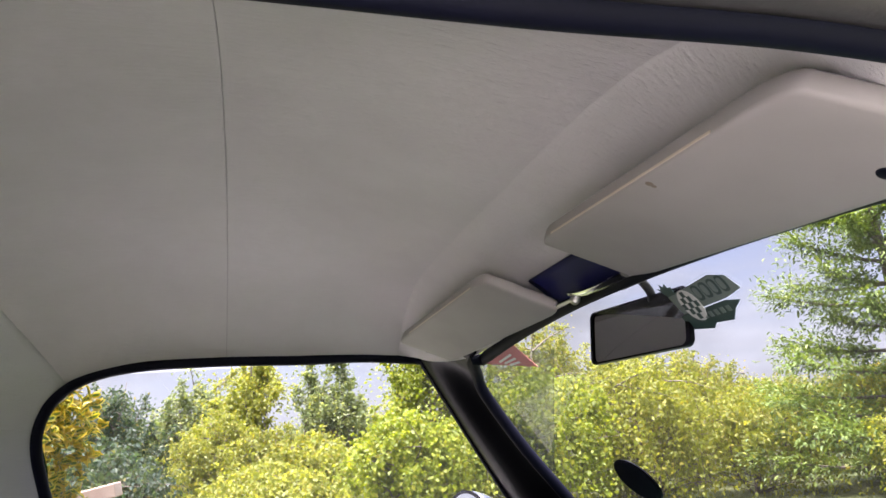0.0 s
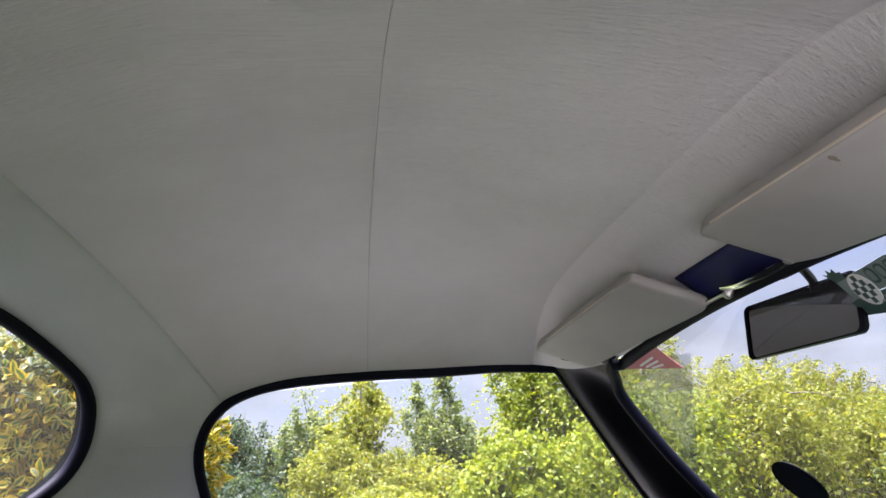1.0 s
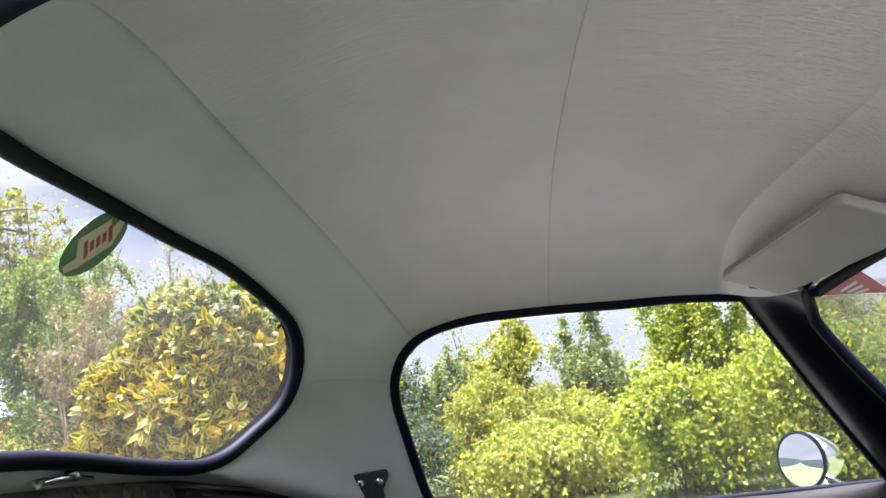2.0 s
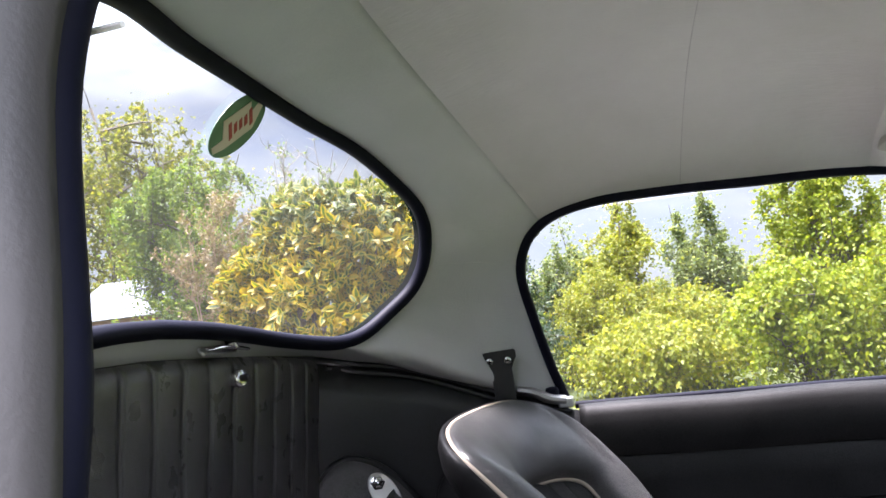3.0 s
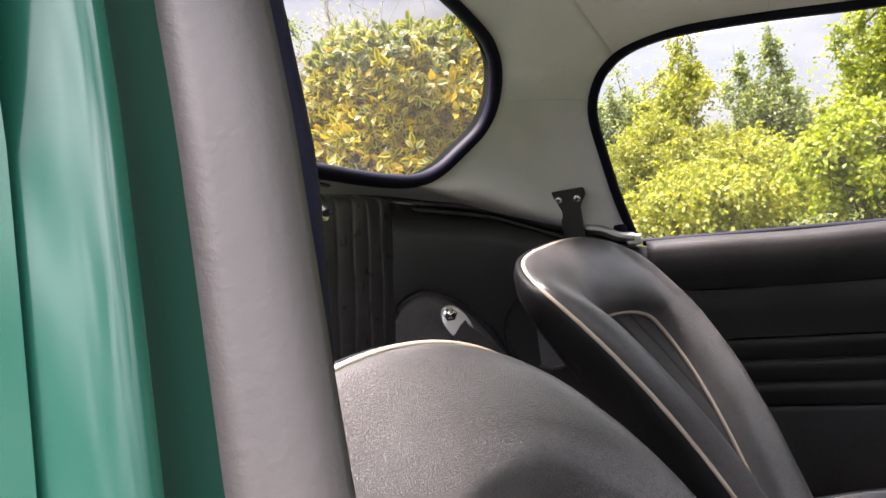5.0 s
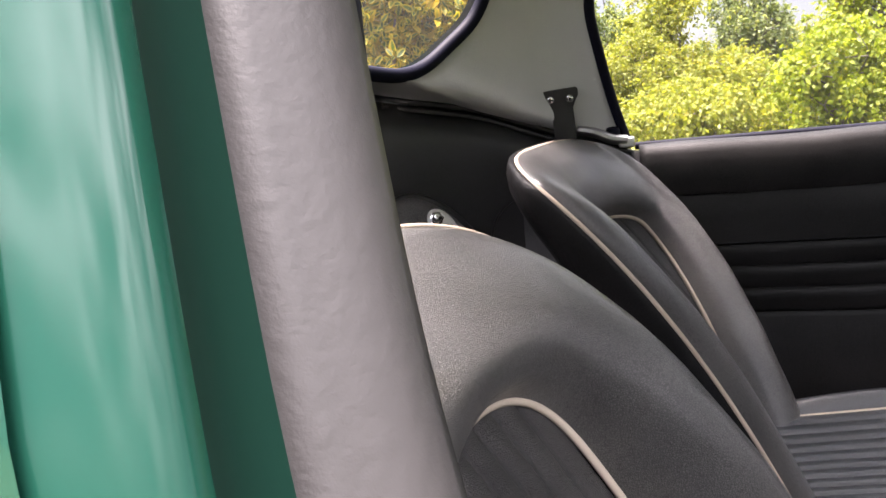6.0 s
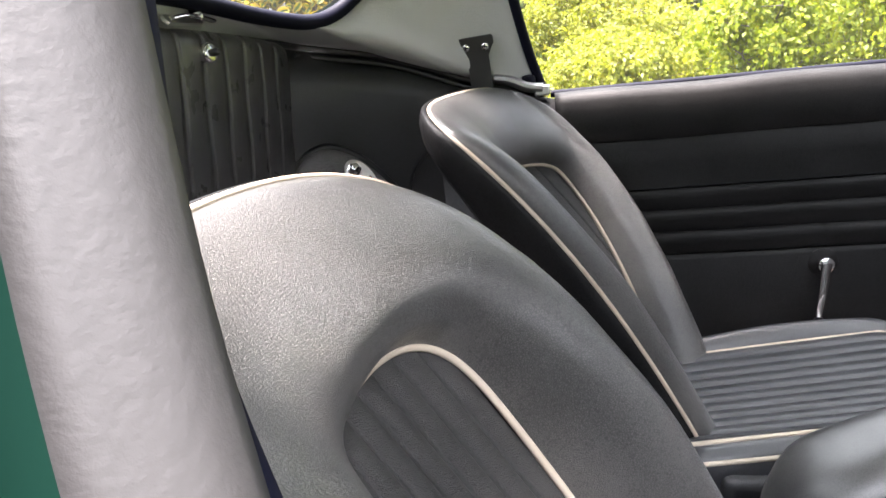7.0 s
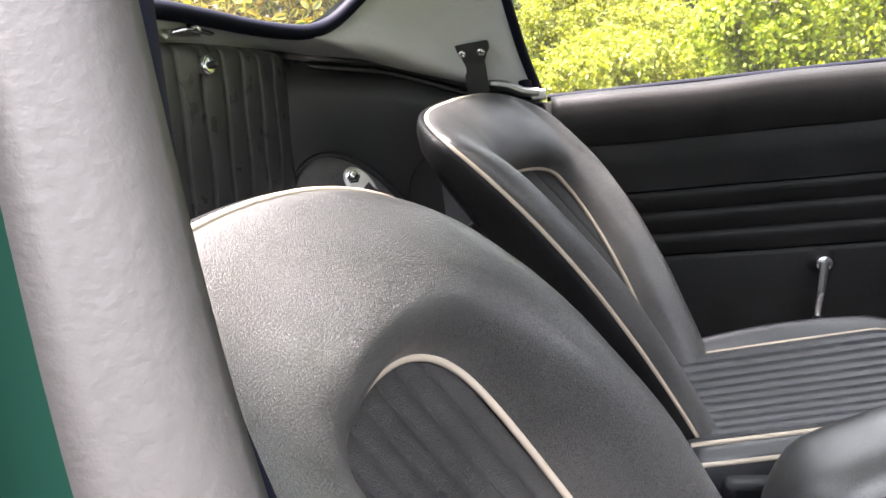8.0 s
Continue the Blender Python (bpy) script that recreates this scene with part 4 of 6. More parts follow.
        for r in range(rows):
            s = -0.02 + (t + 0.02) * r / (rows - 1)
            V.append(at(w, s, well_d(w, s) - 0.010 + rib))
    for i in range(len(ws) - 1):
        for r in range(rows - 1):
            F.append((i * rows + r, i * rows + r + 1, (i + 1) * rows + r + 1, (i + 1) * rows + r))
    solid("fluted_panel", V, F, M_INSET, seat, "black vinyl panel with stitched flutes")

    # cushion
    cx, mid_y = cushion_at
    IN, OUT, LOW = 0.150, 0.216, -0.182

    def cush(x, w):
        z = 0.305 + 0.11 * (x - 0.20) - 0.30 * max(0, x - 0.56)
        k = abs(w)
        if k < IN:
            f = (w / 0.0285 + 100.5) % 1.0
            z += 0.010 * (1 - abs(2 * f - 1) ** 5) - 0.012 * (1 - (k / IN) ** 2)
        elif LOW < w < OUT:
            g = (k - IN) / ((OUT if w > 0 else -LOW) - IN)
            z += (0.040 if w > 0 else 0.007) * math.sin(math.pi * g ** 0.8) * (0.4 + 0.6 * math.sin(math.pi * min(1.0, max(0.0, (x - 0.14) / 0.5)))) - (0.022 if w > 0 else 0.006) * g * g
        else:
            z -= (0.022 if w > 0 else 0.006) + ((w - OUT) if w > 0 else (LOW - w)) * 6
        return Vector((x + cx, mid_y + w, z))

    ws = sorted(span(-IN, IN, 121) + span(IN + 0.004, OUT, 10) + span(LOW + 0.0005, -IN - 0.004, 8) + [OUT + 0.004, OUT + 0.014, LOW - 0.004, LOW - 0.014])
    V, F = grid(cush, span(0.183, 0.66, 27), ws)
    solid("cushion", V, F, M_CUSH, seat, "black vinyl cushion with lengthwise flutes", thick=-0.01)
    for nm, w, lift in (("cushion_piping", IN + 0.001, 0.003), ("cushion_piping", -IN - 0.001, 0.003), ("edge_piping", OUT + 0.002, 0.0), ("edge_piping", LOW - 0.001, 0.0)):
        V, F = tube([cush(x, w) + Vector((0, 0, lift)) for x in span(0.186, 0.655, 30)], 0.0040, 8)
        solid(nm, V, F, M_PIPE, seat, "cream piping")
    V, F = block((0.22 + cx, mid_y - 0.200, 0.19), (0.63 + cx, mid_y + 0.200, 0.28))
    solid("base", V, F, M_TRIM, seat, bevel=0.02)
    return seat


bucket_seat("bucket_seat", (0.1837, 0.4116, 0.3697), 0.5384, -0.1478, (0.2712, 0.5860, 0.0996, 2.543, 0.4468, 1.643), (0.1926, 0.4301, 0.0776, 2.295, 0.474, 1.60),
            (0.0515, -0.0650, -0.0504, 0.0273), (-0.0656, 0.0041, -0.0406, 0.0644), (0.0567, 0.0583, -0.0008, 0.0007, 0.2446, 0.520), -0.0103, (0.0, 0.376),
            "black grained vinyl bucket seat with cream piping, beside the far door", 0.64)
bucket_seat("bucket_seat", (0.1617, -0.3881, 0.3511), 0.6539, 0.0313, (0.2738, 0.6175, 0.1602, 2.367, 0.219, 1.126), (0.1653, 0.4548, 0.1267, 3.03, 0.240, 1.60),
            (0.0157, -0.0030, -0.0163, 0.0539), (-0.0530, 0.0370, 0.0014, 0.0310), (0.0650, 0.0392, -0.0067, 0.0348, 0.2551, 0.748), -0.0012, (-0.03, -0.376),
            "black grained vinyl bucket seat with cream piping, beside the open window")

# ---------------------------------------------------------------- tunnel and armrest between the seats
V, F = grid(lambda x, f: Vector((x, 0.10 * math.cos(math.pi * f), 0.18 + 0.155 * abs(math.sin(math.pi * f)) ** 0.35)), span(-0.12, 0.95, 20), span(0, 1, 24))
solid("tunnel", V, F, M_CARPET, label="black carpeted transmission tunnel", kind="structure", category="tunnel", thick=-0.006)
armrest = thing("armrest", (0.45, 0, 0.34), "moulded black vinyl armrest on the tunnel between the seats", "armrest")


def arm_at(f, a):
    x = 0.232 + 0.62 * f
    g = min(1.0, f / 0.10)
    high = 0.045 + 0.040 * math.sin(math.pi / 2 * g) ** 0.8 + 0.080 * min(1.0, f / 0.28) ** 0.9
    wide = 0.084 * (math.sin(math.pi / 2 * min(1.0, f / 0.13 + 0.02)) ** 0.6)
    c, s = math.cos(a), math.sin(a)
    return Vector((x, wide * math.copysign(abs(c) ** 0.6, c), 0.315 + high * abs(s) ** 0.55))


V, F = grid(arm_at, [0, 0.004, 0.012, 0.025, 0.045, 0.07, 0.10, 0.14, 0.19, 0.25, 0.33, 0.45, 0.6, 0.8, 1.0], span(0, math.pi, 30))
solid("padded_top", V, F, M_ARM, armrest)
V, F = tube([arm_at(f, math.pi - 0.42) + Vector((0, -0.0015, 0)) for f in span(0.11, 1.0, 20)], 0.0022, 6)
solid("welt", V, F, M_ARM, armrest, "raised black welt")


# ---------------------------------------------------------------- sun visors
def rounded(w, h, r, k=7):
    pts = []
    for cx, cy, a0 in ((w - r, h - r, 0), (r, h - r, 90), (r, r, 180), (w - r, r, 270)):
        for i in range(k):
            a = radians(a0 + 90 * i / (k - 1))
            pts.append((cx + r * math.cos(a), cy + r * math.sin(a)))
    return pts


def slab(corners, thick, rx, ry):
    """A padded slab over four corners (inner rear, outer rear, outer front, inner front) with rounded corners."""
    p = [Vector(c) for c in corners]
    nrm = (p[1] - p[0]).cross(p[3] - p[0]).normalized()
    if nrm.z > 0:
        nrm = -nrm
    out = rounded(1, 1, 0.085)
    V, F = [], []
    rings = [(1.0, 0.0), (1.0, 0.6), (0.993, 0.85), (0.975, 0.98), (0.90, 1.05), (0.5, 1.12), (0.02, 1.15)]
    for sgn in (1, -1):
        for k, h in rings:
            for a, b in out:
                a2, b2 = 0.5 + (a - 0.5) * k, 0.5 + (b - 0.5) * k
                q = lerp(lerp(p[0], p[1], a2), lerp(p[3], p[2], a2), b2)
                V.append(q + nrm * thick * 0.5 * h * sgn)
    n, m = len(out), len(rings)
    for half in range(2):
        o = half * n * m
        for r in range(m - 1):
            for i in range(n):
                j = (i + 1) % n
                F.append((o + r * n + i, o + r * n + j, o + (r + 1) * n + j, o + (r + 1) * n + i))
        F.append(tuple(o + (m - 1) * n + i for i in range(n)))
    return V, F


for sg, lab in ((1, "padded pale grey sun visor folded up by the far pillar"), (-1, "padded pale grey sun visor folded up, faintly stained")):
    vis = thing("sun_visor", (0.62, 0.30 * sg, 1.21), lab, "sun visor", "sun visors")
    if sg > 0:
        cs = [(0.582, 0.098, 1.237), (0.549, 0.502, 1.215), (0.640, 0.468, 1.170), (0.692, 0.096, 1.191)]
    else:
        cs = [(0.584, -0.097, 1.236), (0.551, -0.517, 1.205), (0.652, -0.564, 1.152), (0.697, -0.096, 1.193)]
    V, F = slab(cs, 0.017, 0.05, 0.03)
    solid("pad", V, F, M_VISOR, vis)
    rear = [lerp(cs[0], cs[1], f) for f in span(0.10, 0.82, 24)]
    V, F = tube([p + Vector((-0.0012, 0, -0.0055)) for p in rear], 0.0017, 6)
    solid("welded_edge", V, F, M_PIPE, vis, "pale welded edge")
    V, F = turned((0.686, 0.331, 1.173) if sg > 0 else (0.676, -0.423, 1.168), (-0.7, 0, -0.7), [(0.0048, 0), (0.0048, 0.003), (0.0032, 0.005), (0.001, 0.0055)], 16)
    solid("hinge_screw", V, F, M_CHROME, vis, "chrome hinge screw")
    if sg < 0:
        down = Vector((-0.355, 0.096, -0.93))
        V, F = turned((0.6370, -0.4900, 1.1665), tuple(down), [(0.0085, -0.004), (0.0090, 0.004), (0.0075, 0.008), (0.002, 0.0095)], 18)
        solid("pivot_bracket", V, F, M_RUBBER, vis, "black pivot bracket")
        V, F = tube([Vector((0.6570, -0.4450, 1.1625)) + 0.009 * Vector((math.cos(a), math.sin(a), -0.25 * math.cos(a))) for a in span(-0.6, 2.6, 12)], 0.0016, 6)
        solid("pivot_clip", V, F, M_CHROME, vis, "small chrome clip")
        for x, y, z, r in ((0.5690, -0.3440, 1.2056, 0.0028), (0.5730, -0.3436, 1.2041, 0.0020), (0.5800, -0.3395, 1.2018, 0.0024)):
            V, F = turned((x, y, z), tuple(down), [(r * 1.3, -0.0006), (r, 0.0003), (r * 0.3, 0.0004)], 9)
            solid("stain", V, F, M_STAIN, vis, "brown scuff mark")

# ---------------------------------------------------------------- header: dark panel, catch, mirror
V, F = grid(lambda w, y: header_at(w, y / 0.565) + Vector((-0.003, 0, -0.005)), span(0.66, 1.02, 8), span(-0.165, 0.104, 18))
solid("trim_header", V, F, M_NAVY, label="dark navy panel on the header between the visors", kind="structure", category="trim", thick=0.003)
catch = thing("roof_catch", (0.69, 0.0, 1.195), "chrome over-centre catch on the windscreen header", "catch")
V, F = tube(catmull([(0.684, 0.105, 1.191), (0.688, 0.05, 1.192), (0.689, 0.0, 1.193), (0.687, -0.06, 1.193), (0.684, -0.112, 1.192)], 20), 0.0042, 8, flat=0.6)
solid("rail", V, F, M_STEEL, catch)
V, F = tube(catmull([(0.678, 0.035, 1.196), (0.676, 0.0, 1.190), (0.677, -0.055, 1.188), (0.680, -0.10, 1.190)], 20), 0.0075, 8, flat=0.45)
solid("lever", V, F, M_CHROME, catch, "bright lever")
V, F = turned((0.682, 0.035, 1.190), (-0.6, 0, -0.8), [(0.006, -0.004), (0.0065, 0.003), (0.005, 0.007), (0.002, 0.008)], 14)
solid("pivot", V, F, M_STEEL, catch)
V, F = plate((0.690, -0.085, 1.190), (-0.5, 0, -0.85), (1, 0, 0), [(-0.030, -0.010), (0.030, -0.010), (0.030, 0.012), (-0.030, 0.012)], 0.004)
solid("foot_plate", V, F, M_STEEL, catch)

mirror = thing("rear_view_mirror", (0.735, -0.018, 1.141), "black framed rear-view mirror hanging from the header", "mirror")
mx, my, mn = frame_of((-0.975, -0.178, 0.13))
mc = Vector((0.732, -0.018, 1.141))
W, H = 0.181, 0.069


def mir(pts, d0, d1, inset):
    V, F = [], []
    n = len(pts)
    for k, d in ((inset, d0), (1.0, d0), (1.0, d1), (0.9, d1 - 0.003)):
        V += [mc + mx * (a - W / 2) * k + my * (b - H / 2) * k + mn * d for a, b in pts]
    for r in range(3):
        F += [(r * n + i, r * n + (i + 1) % n, (r + 1) * n + (i + 1) % n, (r + 1) * n + i) for i in range(n)]
    F.append(tuple(3 * n + i for i in range(n)))
    return V, F


rr = rounded(W, H, 0.009)
V, F = mir(rr, 0.003, -0.004, 0.93)
solid("mirror_frame", V, F, M_PILBLK, mirror, "black plastic frame", bevel=0.0008)
V = [mc + mx * (a - W / 2) * 0.955 + my * (b - H / 2) * 0.955 + mn * 0.0015 for a, b in rr]
solid("mirror_glass", V, [tuple(range(len(V)))], M_DIMMIR, mirror, "silvered glass", smooth=False)
V, F = tube(catmull([(0.744, -0.040, 1.165), (0.740, -0.047, 1.178), (0.722, -0.058, 1.192), (0.705, -0.062, 1.197)], 14), 0.0052, 8)
solid("stem", V, F, M_DARKMETAL, mirror, "dark metal stem")


# ---------------------------------------------------------------- stickers
def film(name, place, pts, material, parent, thick=0.0008, lift=0.0):
    """A film cut to an outline, laid on a surface: place(a, b, lift)."""
    n = len(pts)
    V = [place(a, b, lift) for a, b in pts] + [place(a, b, lift + thick) for a, b in pts]
    F = [tuple(range(n)), tuple(n + i for i in range(n))] + [(i, (i + 1) % n, n + (i + 1) % n, n + i) for i in range(n)]
    return solid(name, V, F, material, parent, smooth=False)


def on_screen(y, z, lift):
    return screen_at(y, z, 0.003 - lift)


pen = thing("pennant_sticker", tuple(screen_at(0.36, 1.15, 0.003)), "faded red triangular sticker inside the windscreen corner", "sticker")
film("film", on_screen, [(0.440, 1.1525), (0.318, 1.1700), (0.300, 1.130), (0.37, 1.141)], M_RED, pen)
for k in range(3):
    film("print_bar", on_screen, [(0.395 - 0.012 * k, 1.1515 - 0.004 * k), (0.345 - 0.004 * k, 1.158 - 0.007 * k), (0.345 - 0.004 * k, 1.155 - 0.007 * k), (0.395 - 0.012 * k, 1.1485 - 0.004 * k)], M_PALE, pen, lift=0.0012)

def on_badge(y, z, lift):
    return on_screen(y + 0.011, z + 0.001, lift)


badge = thing("event_sticker", tuple(screen_at(-0.19, 1.14, 0.003)), "grey-green event sticker with a chequered roundel on the windscreen", "sticker")
film("upper_banner", on_badge, [(-0.118, 1.160), (-0.205, 1.1655), (-0.228, 1.160), (-0.236, 1.146), (-0.205, 1.142), (-0.120, 1.140)], M_TEAL, badge)
film("lower_banner", on_badge, [(-0.112, 1.139), (-0.200, 1.1405), (-0.222, 1.137), (-0.205, 1.131), (-0.190, 1.122), (-0.160, 1.124), (-0.150, 1.1195), (-0.112, 1.124)], M_TEALDK, badge)
for k in range(4):
    y = -0.171 - 0.0152 * k
    for r, m, up in ((1.0, M_TEALDK, 0.0012), (0.62, M_TEAL, 0.0022)):
        film("letter_shape", on_badge, [(y + 0.0062 * r * math.copysign(abs(math.cos(t)) ** 0.7, math.cos(t)), 1.1540 + 0.0080 * (r * 1.08 if r < 1 else 1) * math.copysign(abs(math.sin(t)) ** 0.7, math.sin(t))) for t in span(0, 2 * math.pi, 21)[:-1]], m, badge, lift=up)
for k in range(5):
    y = -0.150 - 0.011 * k
    film("small_bar", on_badge, [(y, 1.1355), (y - 0.006, 1.1355), (y - 0.006, 1.130), (y, 1.130)], M_TEAL, badge, lift=0.0012)
circ = [(-0.146 + 0.0165 * math.cos(a), 1.1455 + 0.0165 * math.sin(a)) for a in span(0, 2 * math.pi, 25)[:-1]]
film("roundel", on_badge, circ, M_PALE, badge, lift=0.0012)
for i in range(-2, 3):
    for j in range(-2, 3):
        if (i + j) % 2 == 0 and i * i + j * j < 6:
            y, z = -0.146 + i * 0.0058, 1.1455 + j * 0.0058
            film("check", on_badge, [(y - 0.0029, z - 0.0029), (y + 0.0029, z - 0.0029), (y + 0.0029, z + 0.0029), (y - 0.0029, z + 0.0029)], M_TEALDK, badge, lift=0.0022)
film("crest", on_badge, [(-0.120, 1.160), (-0.112, 1.171), (-0.118, 1.169), (-0.121, 1.174), (-0.125, 1.170), (-0.130, 1.173), (-0.131, 1.168), (-0.137, 1.168), (-0.134, 1.160)], M_TEALDK, badge, lift=0.0012)

disc = thing("disc_holder", tuple(screen_at(0.288, 0.942, 0.0)), "round black paper holder stuck low on the windscreen", "disc holder")
d_out = [(0.288 + 0.042 * math.cos(a), 0.941 + 0.034 * math.sin(a)) for a in span(0, 2 * math.pi, 37)[:-1]]
film("black_disc", on_screen, d_out, M_PILBLK, disc, thick=0.003)
film("ring", on_screen, [(0.288 + (y - 0.288) * 0.9, 0.941 + (z - 0.941) * 0.9) for y, z in d_out], M_RUBBER, disc, thick=0.001, lift=0.004)


def on_rear(a, b, lift):
    """a: across, b: up the rear window."""
    return Vector((-0.466 + 0.48 * (b - 1.02) + 0.59 * a * a + lift, a, b))


oval = thing("oval_sticker", (-0.345, 0.02, 1.27), "oval green and cream sticker with red print inside the rear window", "sticker")


def tilt(a, b):
    c, s = math.cos(radians(OVALT)), math.sin(radians(OVALT))
    return OVALC[0] + a * c - b * s, OVALC[1] + a * s + b * c


OVALT, OVALC = 39.0, (0.024, 1.2745)
film("oval_film", on_rear, [tilt(0.058 * math.cos(t), 0.032 * math.sin(t)) for t in span(0, 2 * math.pi, 41)[:-1]], M_STICK, oval)
film("cream_panel", on_rear, [tilt(-0.052, -0.013), tilt(-0.030, -0.017), tilt(0.026, -0.017), tilt(0.050, 0.002), tilt(0.048, 0.012), tilt(0.026, 0.004), tilt(0.028, 0.018), tilt(-0.028, 0.018), tilt(-0.032, -0.004), tilt(-0.054, -0.004)], M_CREAM, oval, lift=0.0016)
for k in range(5):
    a = -0.021 + 0.0105 * k
    h = 0.011 if k in (0, 4) else 0.007
    film("print_bar", on_rear, [tilt(a, -h), tilt(a + 0.006, -h + 0.002), tilt(a + 0.0065, h), tilt(a + 0.001, h - 0.002)], M_REDINK, oval, lift=0.0026)

# ---------------------------------------------------------------- rear catch, button, arch, speaker, belts
rc = thing("rear_catch", (-0.465, 0.13, 1.0), "small chrome catch below the rear window", "catch")
V, F = plate((-0.462, 0.145, 0.992), (0.8, 0, 0.6), (1, 0, 0), [(-0.046, -0.007), (0.046, -0.007), (0.050, 0.0), (0.046, 0.007), (-0.046, 0.007), (-0.050, 0.0)], 0.005)
solid("base_plate", V, F, M_STEEL, rc)
V, F = tube(catmull([(-0.452, 0.100, 0.995), (-0.446, 0.13, 0.998), (-0.444, 0.165, 0.996), (-0.444, 0.198, 0.992)], 14), 0.006, 8, flat=0.5)
solid("lever", V, F, M_CHROME, rc, "chrome lever")
V, F = turned((-0.452, 0.160, 0.996), (0.4, 0, 1), [(0.012, 0), (0.013, 0.005), (0.009, 0.011), (0.002, 0.013)], 18)
solid("knob", V, F, M_CHROME, rc, "chrome knob")

bt = thing("fixing_button", (-0.465, 0.190, 0.950), "chrome turn button on the fluted rear panel", "button")
V, F = turned((-0.4600, 0.194, 0.950), (1, -0.2, 0.1), [(0.0145, -0.006), (0.0150, 0.004), (0.0125, 0.009), (0.011, 0.0095)], 20)
solid("rose", V, F, M_CHROME, bt)
V, F = turned((-0.4510, 0.194, 0.950), (1, -0.2, 0.1), [(0.0055, 0), (0.0055, 0.008), (0.003, 0.011)], 14)
solid("pin", V, F, M_DARKMETAL, bt, "dark pin")

ARCH = [(-0.500, 0.690), (-0.488, 0.728), (-0.463, 0.752), (-0.428, 0.756), (-0.378, 0.728), (-0.330, 0.672), (-0.293, 0.610), (-0.268, 0.552), (-0.250, 0.480)]
for sg in (1, -1):
    hump = thing("wheel_arch", (-0.40, 0.58 * sg, 0.55), "black trimmed wheel arch hump with a rolled edge", "wheel arch", kind="structure")
    top_line = catmull([(x, 0, z) for x, z in ARCH], 40)
    V, F = [], []
    for p in top_line:
        for d, sh in ((0.0, 1.0), (0.012, 1.0), (0.034, 0.985), (0.045, 0.95), (0.050, 0.80), (0.052, 0.5), (0.052, 0.0)):
            x = -0.42 + (p.x + 0.42) * sh
            z = 0.40 + (p.z - 0.40) * sh
            q = wall_at(x, z, d)
            V.append(Vector((q.x, sg * q.y, q.z)))
    for i in range(len(top_line) - 1):
        for s in range(6):
            F.append((i * 7 + s, i * 7 + s + 1, (i + 1) * 7 + s + 1, (i + 1) * 7 + s))
    solid("hump", V, F, M_HUMP, hump, "charcoal vinyl hump")
    V, F = tube([(lambda q: Vector((q.x, sg * q.y, q.z)))(wall_at(p.x, p.z, 0.012)) for p in top_line], 0.0078, 10)
    solid("rolled_edge", V, F, M_TRIM, hump, "padded black roll")

spk = thing("speaker_cover", (-0.205, 0.66, 0.648), "round black vinyl speaker cover on the side panel", "speaker")
V, F = turned(wall_at(-0.205, 0.648, -0.002), (-0.22, -1, 0), [(0.086, 0.0), (0.086, 0.010), (0.083, 0.014), (0.079, 0.0145), (0.077, 0.012), (0.05, 0.0125), (0.004, 0.013)], 48)
solid("cover", V, F, M_SPEAK, spk, "charcoal vinyl disc")
V, F = tube([wall_at(-0.205 + 0.087 * math.cos(a), 0.648 + 0.087 * math.sin(a), 0.004) for a in span(0, 2 * math.pi, 61)[:-1]], 0.003, 6, closed=True)
solid("edge_welt", V, F, M_TRIM, spk, "thin black welt")

belt = thing("belt_anchor", (-0.39, 0.58, 0.68), "chrome seat belt anchor plate bolted on the wheel arch", "belt anchor")
b0 = wall_at(-0.380, 0.714, 0.062)
nb = Vector((0.38, -0.88, 0.28)).normalized()
V, F = plate(b0, nb, (-0.58, 0, 0.82), [(0.024 * math.cos(a) * (1 + 0.12 * math.sin(a)), 0.046 * math.sin(a) - 0.026) for a in span(0, 2 * math.pi, 33)[:-1]], 0.004)
solid("anchor_plate", V, F, M_STEEL, belt, "bright steel plate")
V, F = turned(b0 + nb * 0.003, nb, [(0.014, 0), (0.014, 0.003), (0.0105, 0.004), (0.0105, 0.011), (0.008, 0.013)], 6)
solid("bolt", V, F, M_CHROME, belt, "chrome hexagon bolt")
path = [wall_at(-0.366, 0.684, 0.072), wall_at(-0.356, 0.678, 0.090), wall_at(-0.340, 0.662, 0.094), wall_at(-0.318, 0.638, 0.092), wall_at(-0.294, 0.612, 0.086)]


def ribbon(path, across, wide, n=24, thick=0.003):
    c = catmull(path, n)
    V, F = [], []
    for i, p in enumerate(c):
        t = (c[min(i + 1, n - 1)] - c[max(i - 1, 0)]).normalized()
        a = Vector(across)
        a = (a - t * a.dot(t)).normalized()
        k = t.cross(a)
        w = wide(i / (n - 1)) if callable(wide) else wide
        for u, h in ((-0.5, 0.3), (-0.5, -0.3), (0.5, -0.3), (0.5, 0.3), (0.25, 0.5), (-0.25, 0.5)):
            V.append(p + a * u * w + k * h * thick)
    for i in range(n - 1):
        for j in range(6):
            F.append((i * 6 + j, i * 6 + (j + 1) % 6, (i + 1) * 6 + (j + 1) % 6, (i + 1) * 6 + j))
    F.append(tuple(range(6)))
    F.append(tuple((n - 1) * 6 + j for j in range(6)))
    return V, F


V, F = ribbon(path, (0.74, 0.1, 0.66), 0.048)
web = solid("webbing", V, F, M_WEB, belt, "folded black webbing")
V, F = ribbon([wall_at(-0.340, 0.662, 0.100), wall_at(-0.320, 0.640, 0.098), wall_at(-0.299, 0.617, 0.092)], (0.74, 0.1, 0.66), 0.042, 10, 0.004)
solid("stitched_tab", V, F, M_WEB, web, "stitched end of the webbing")

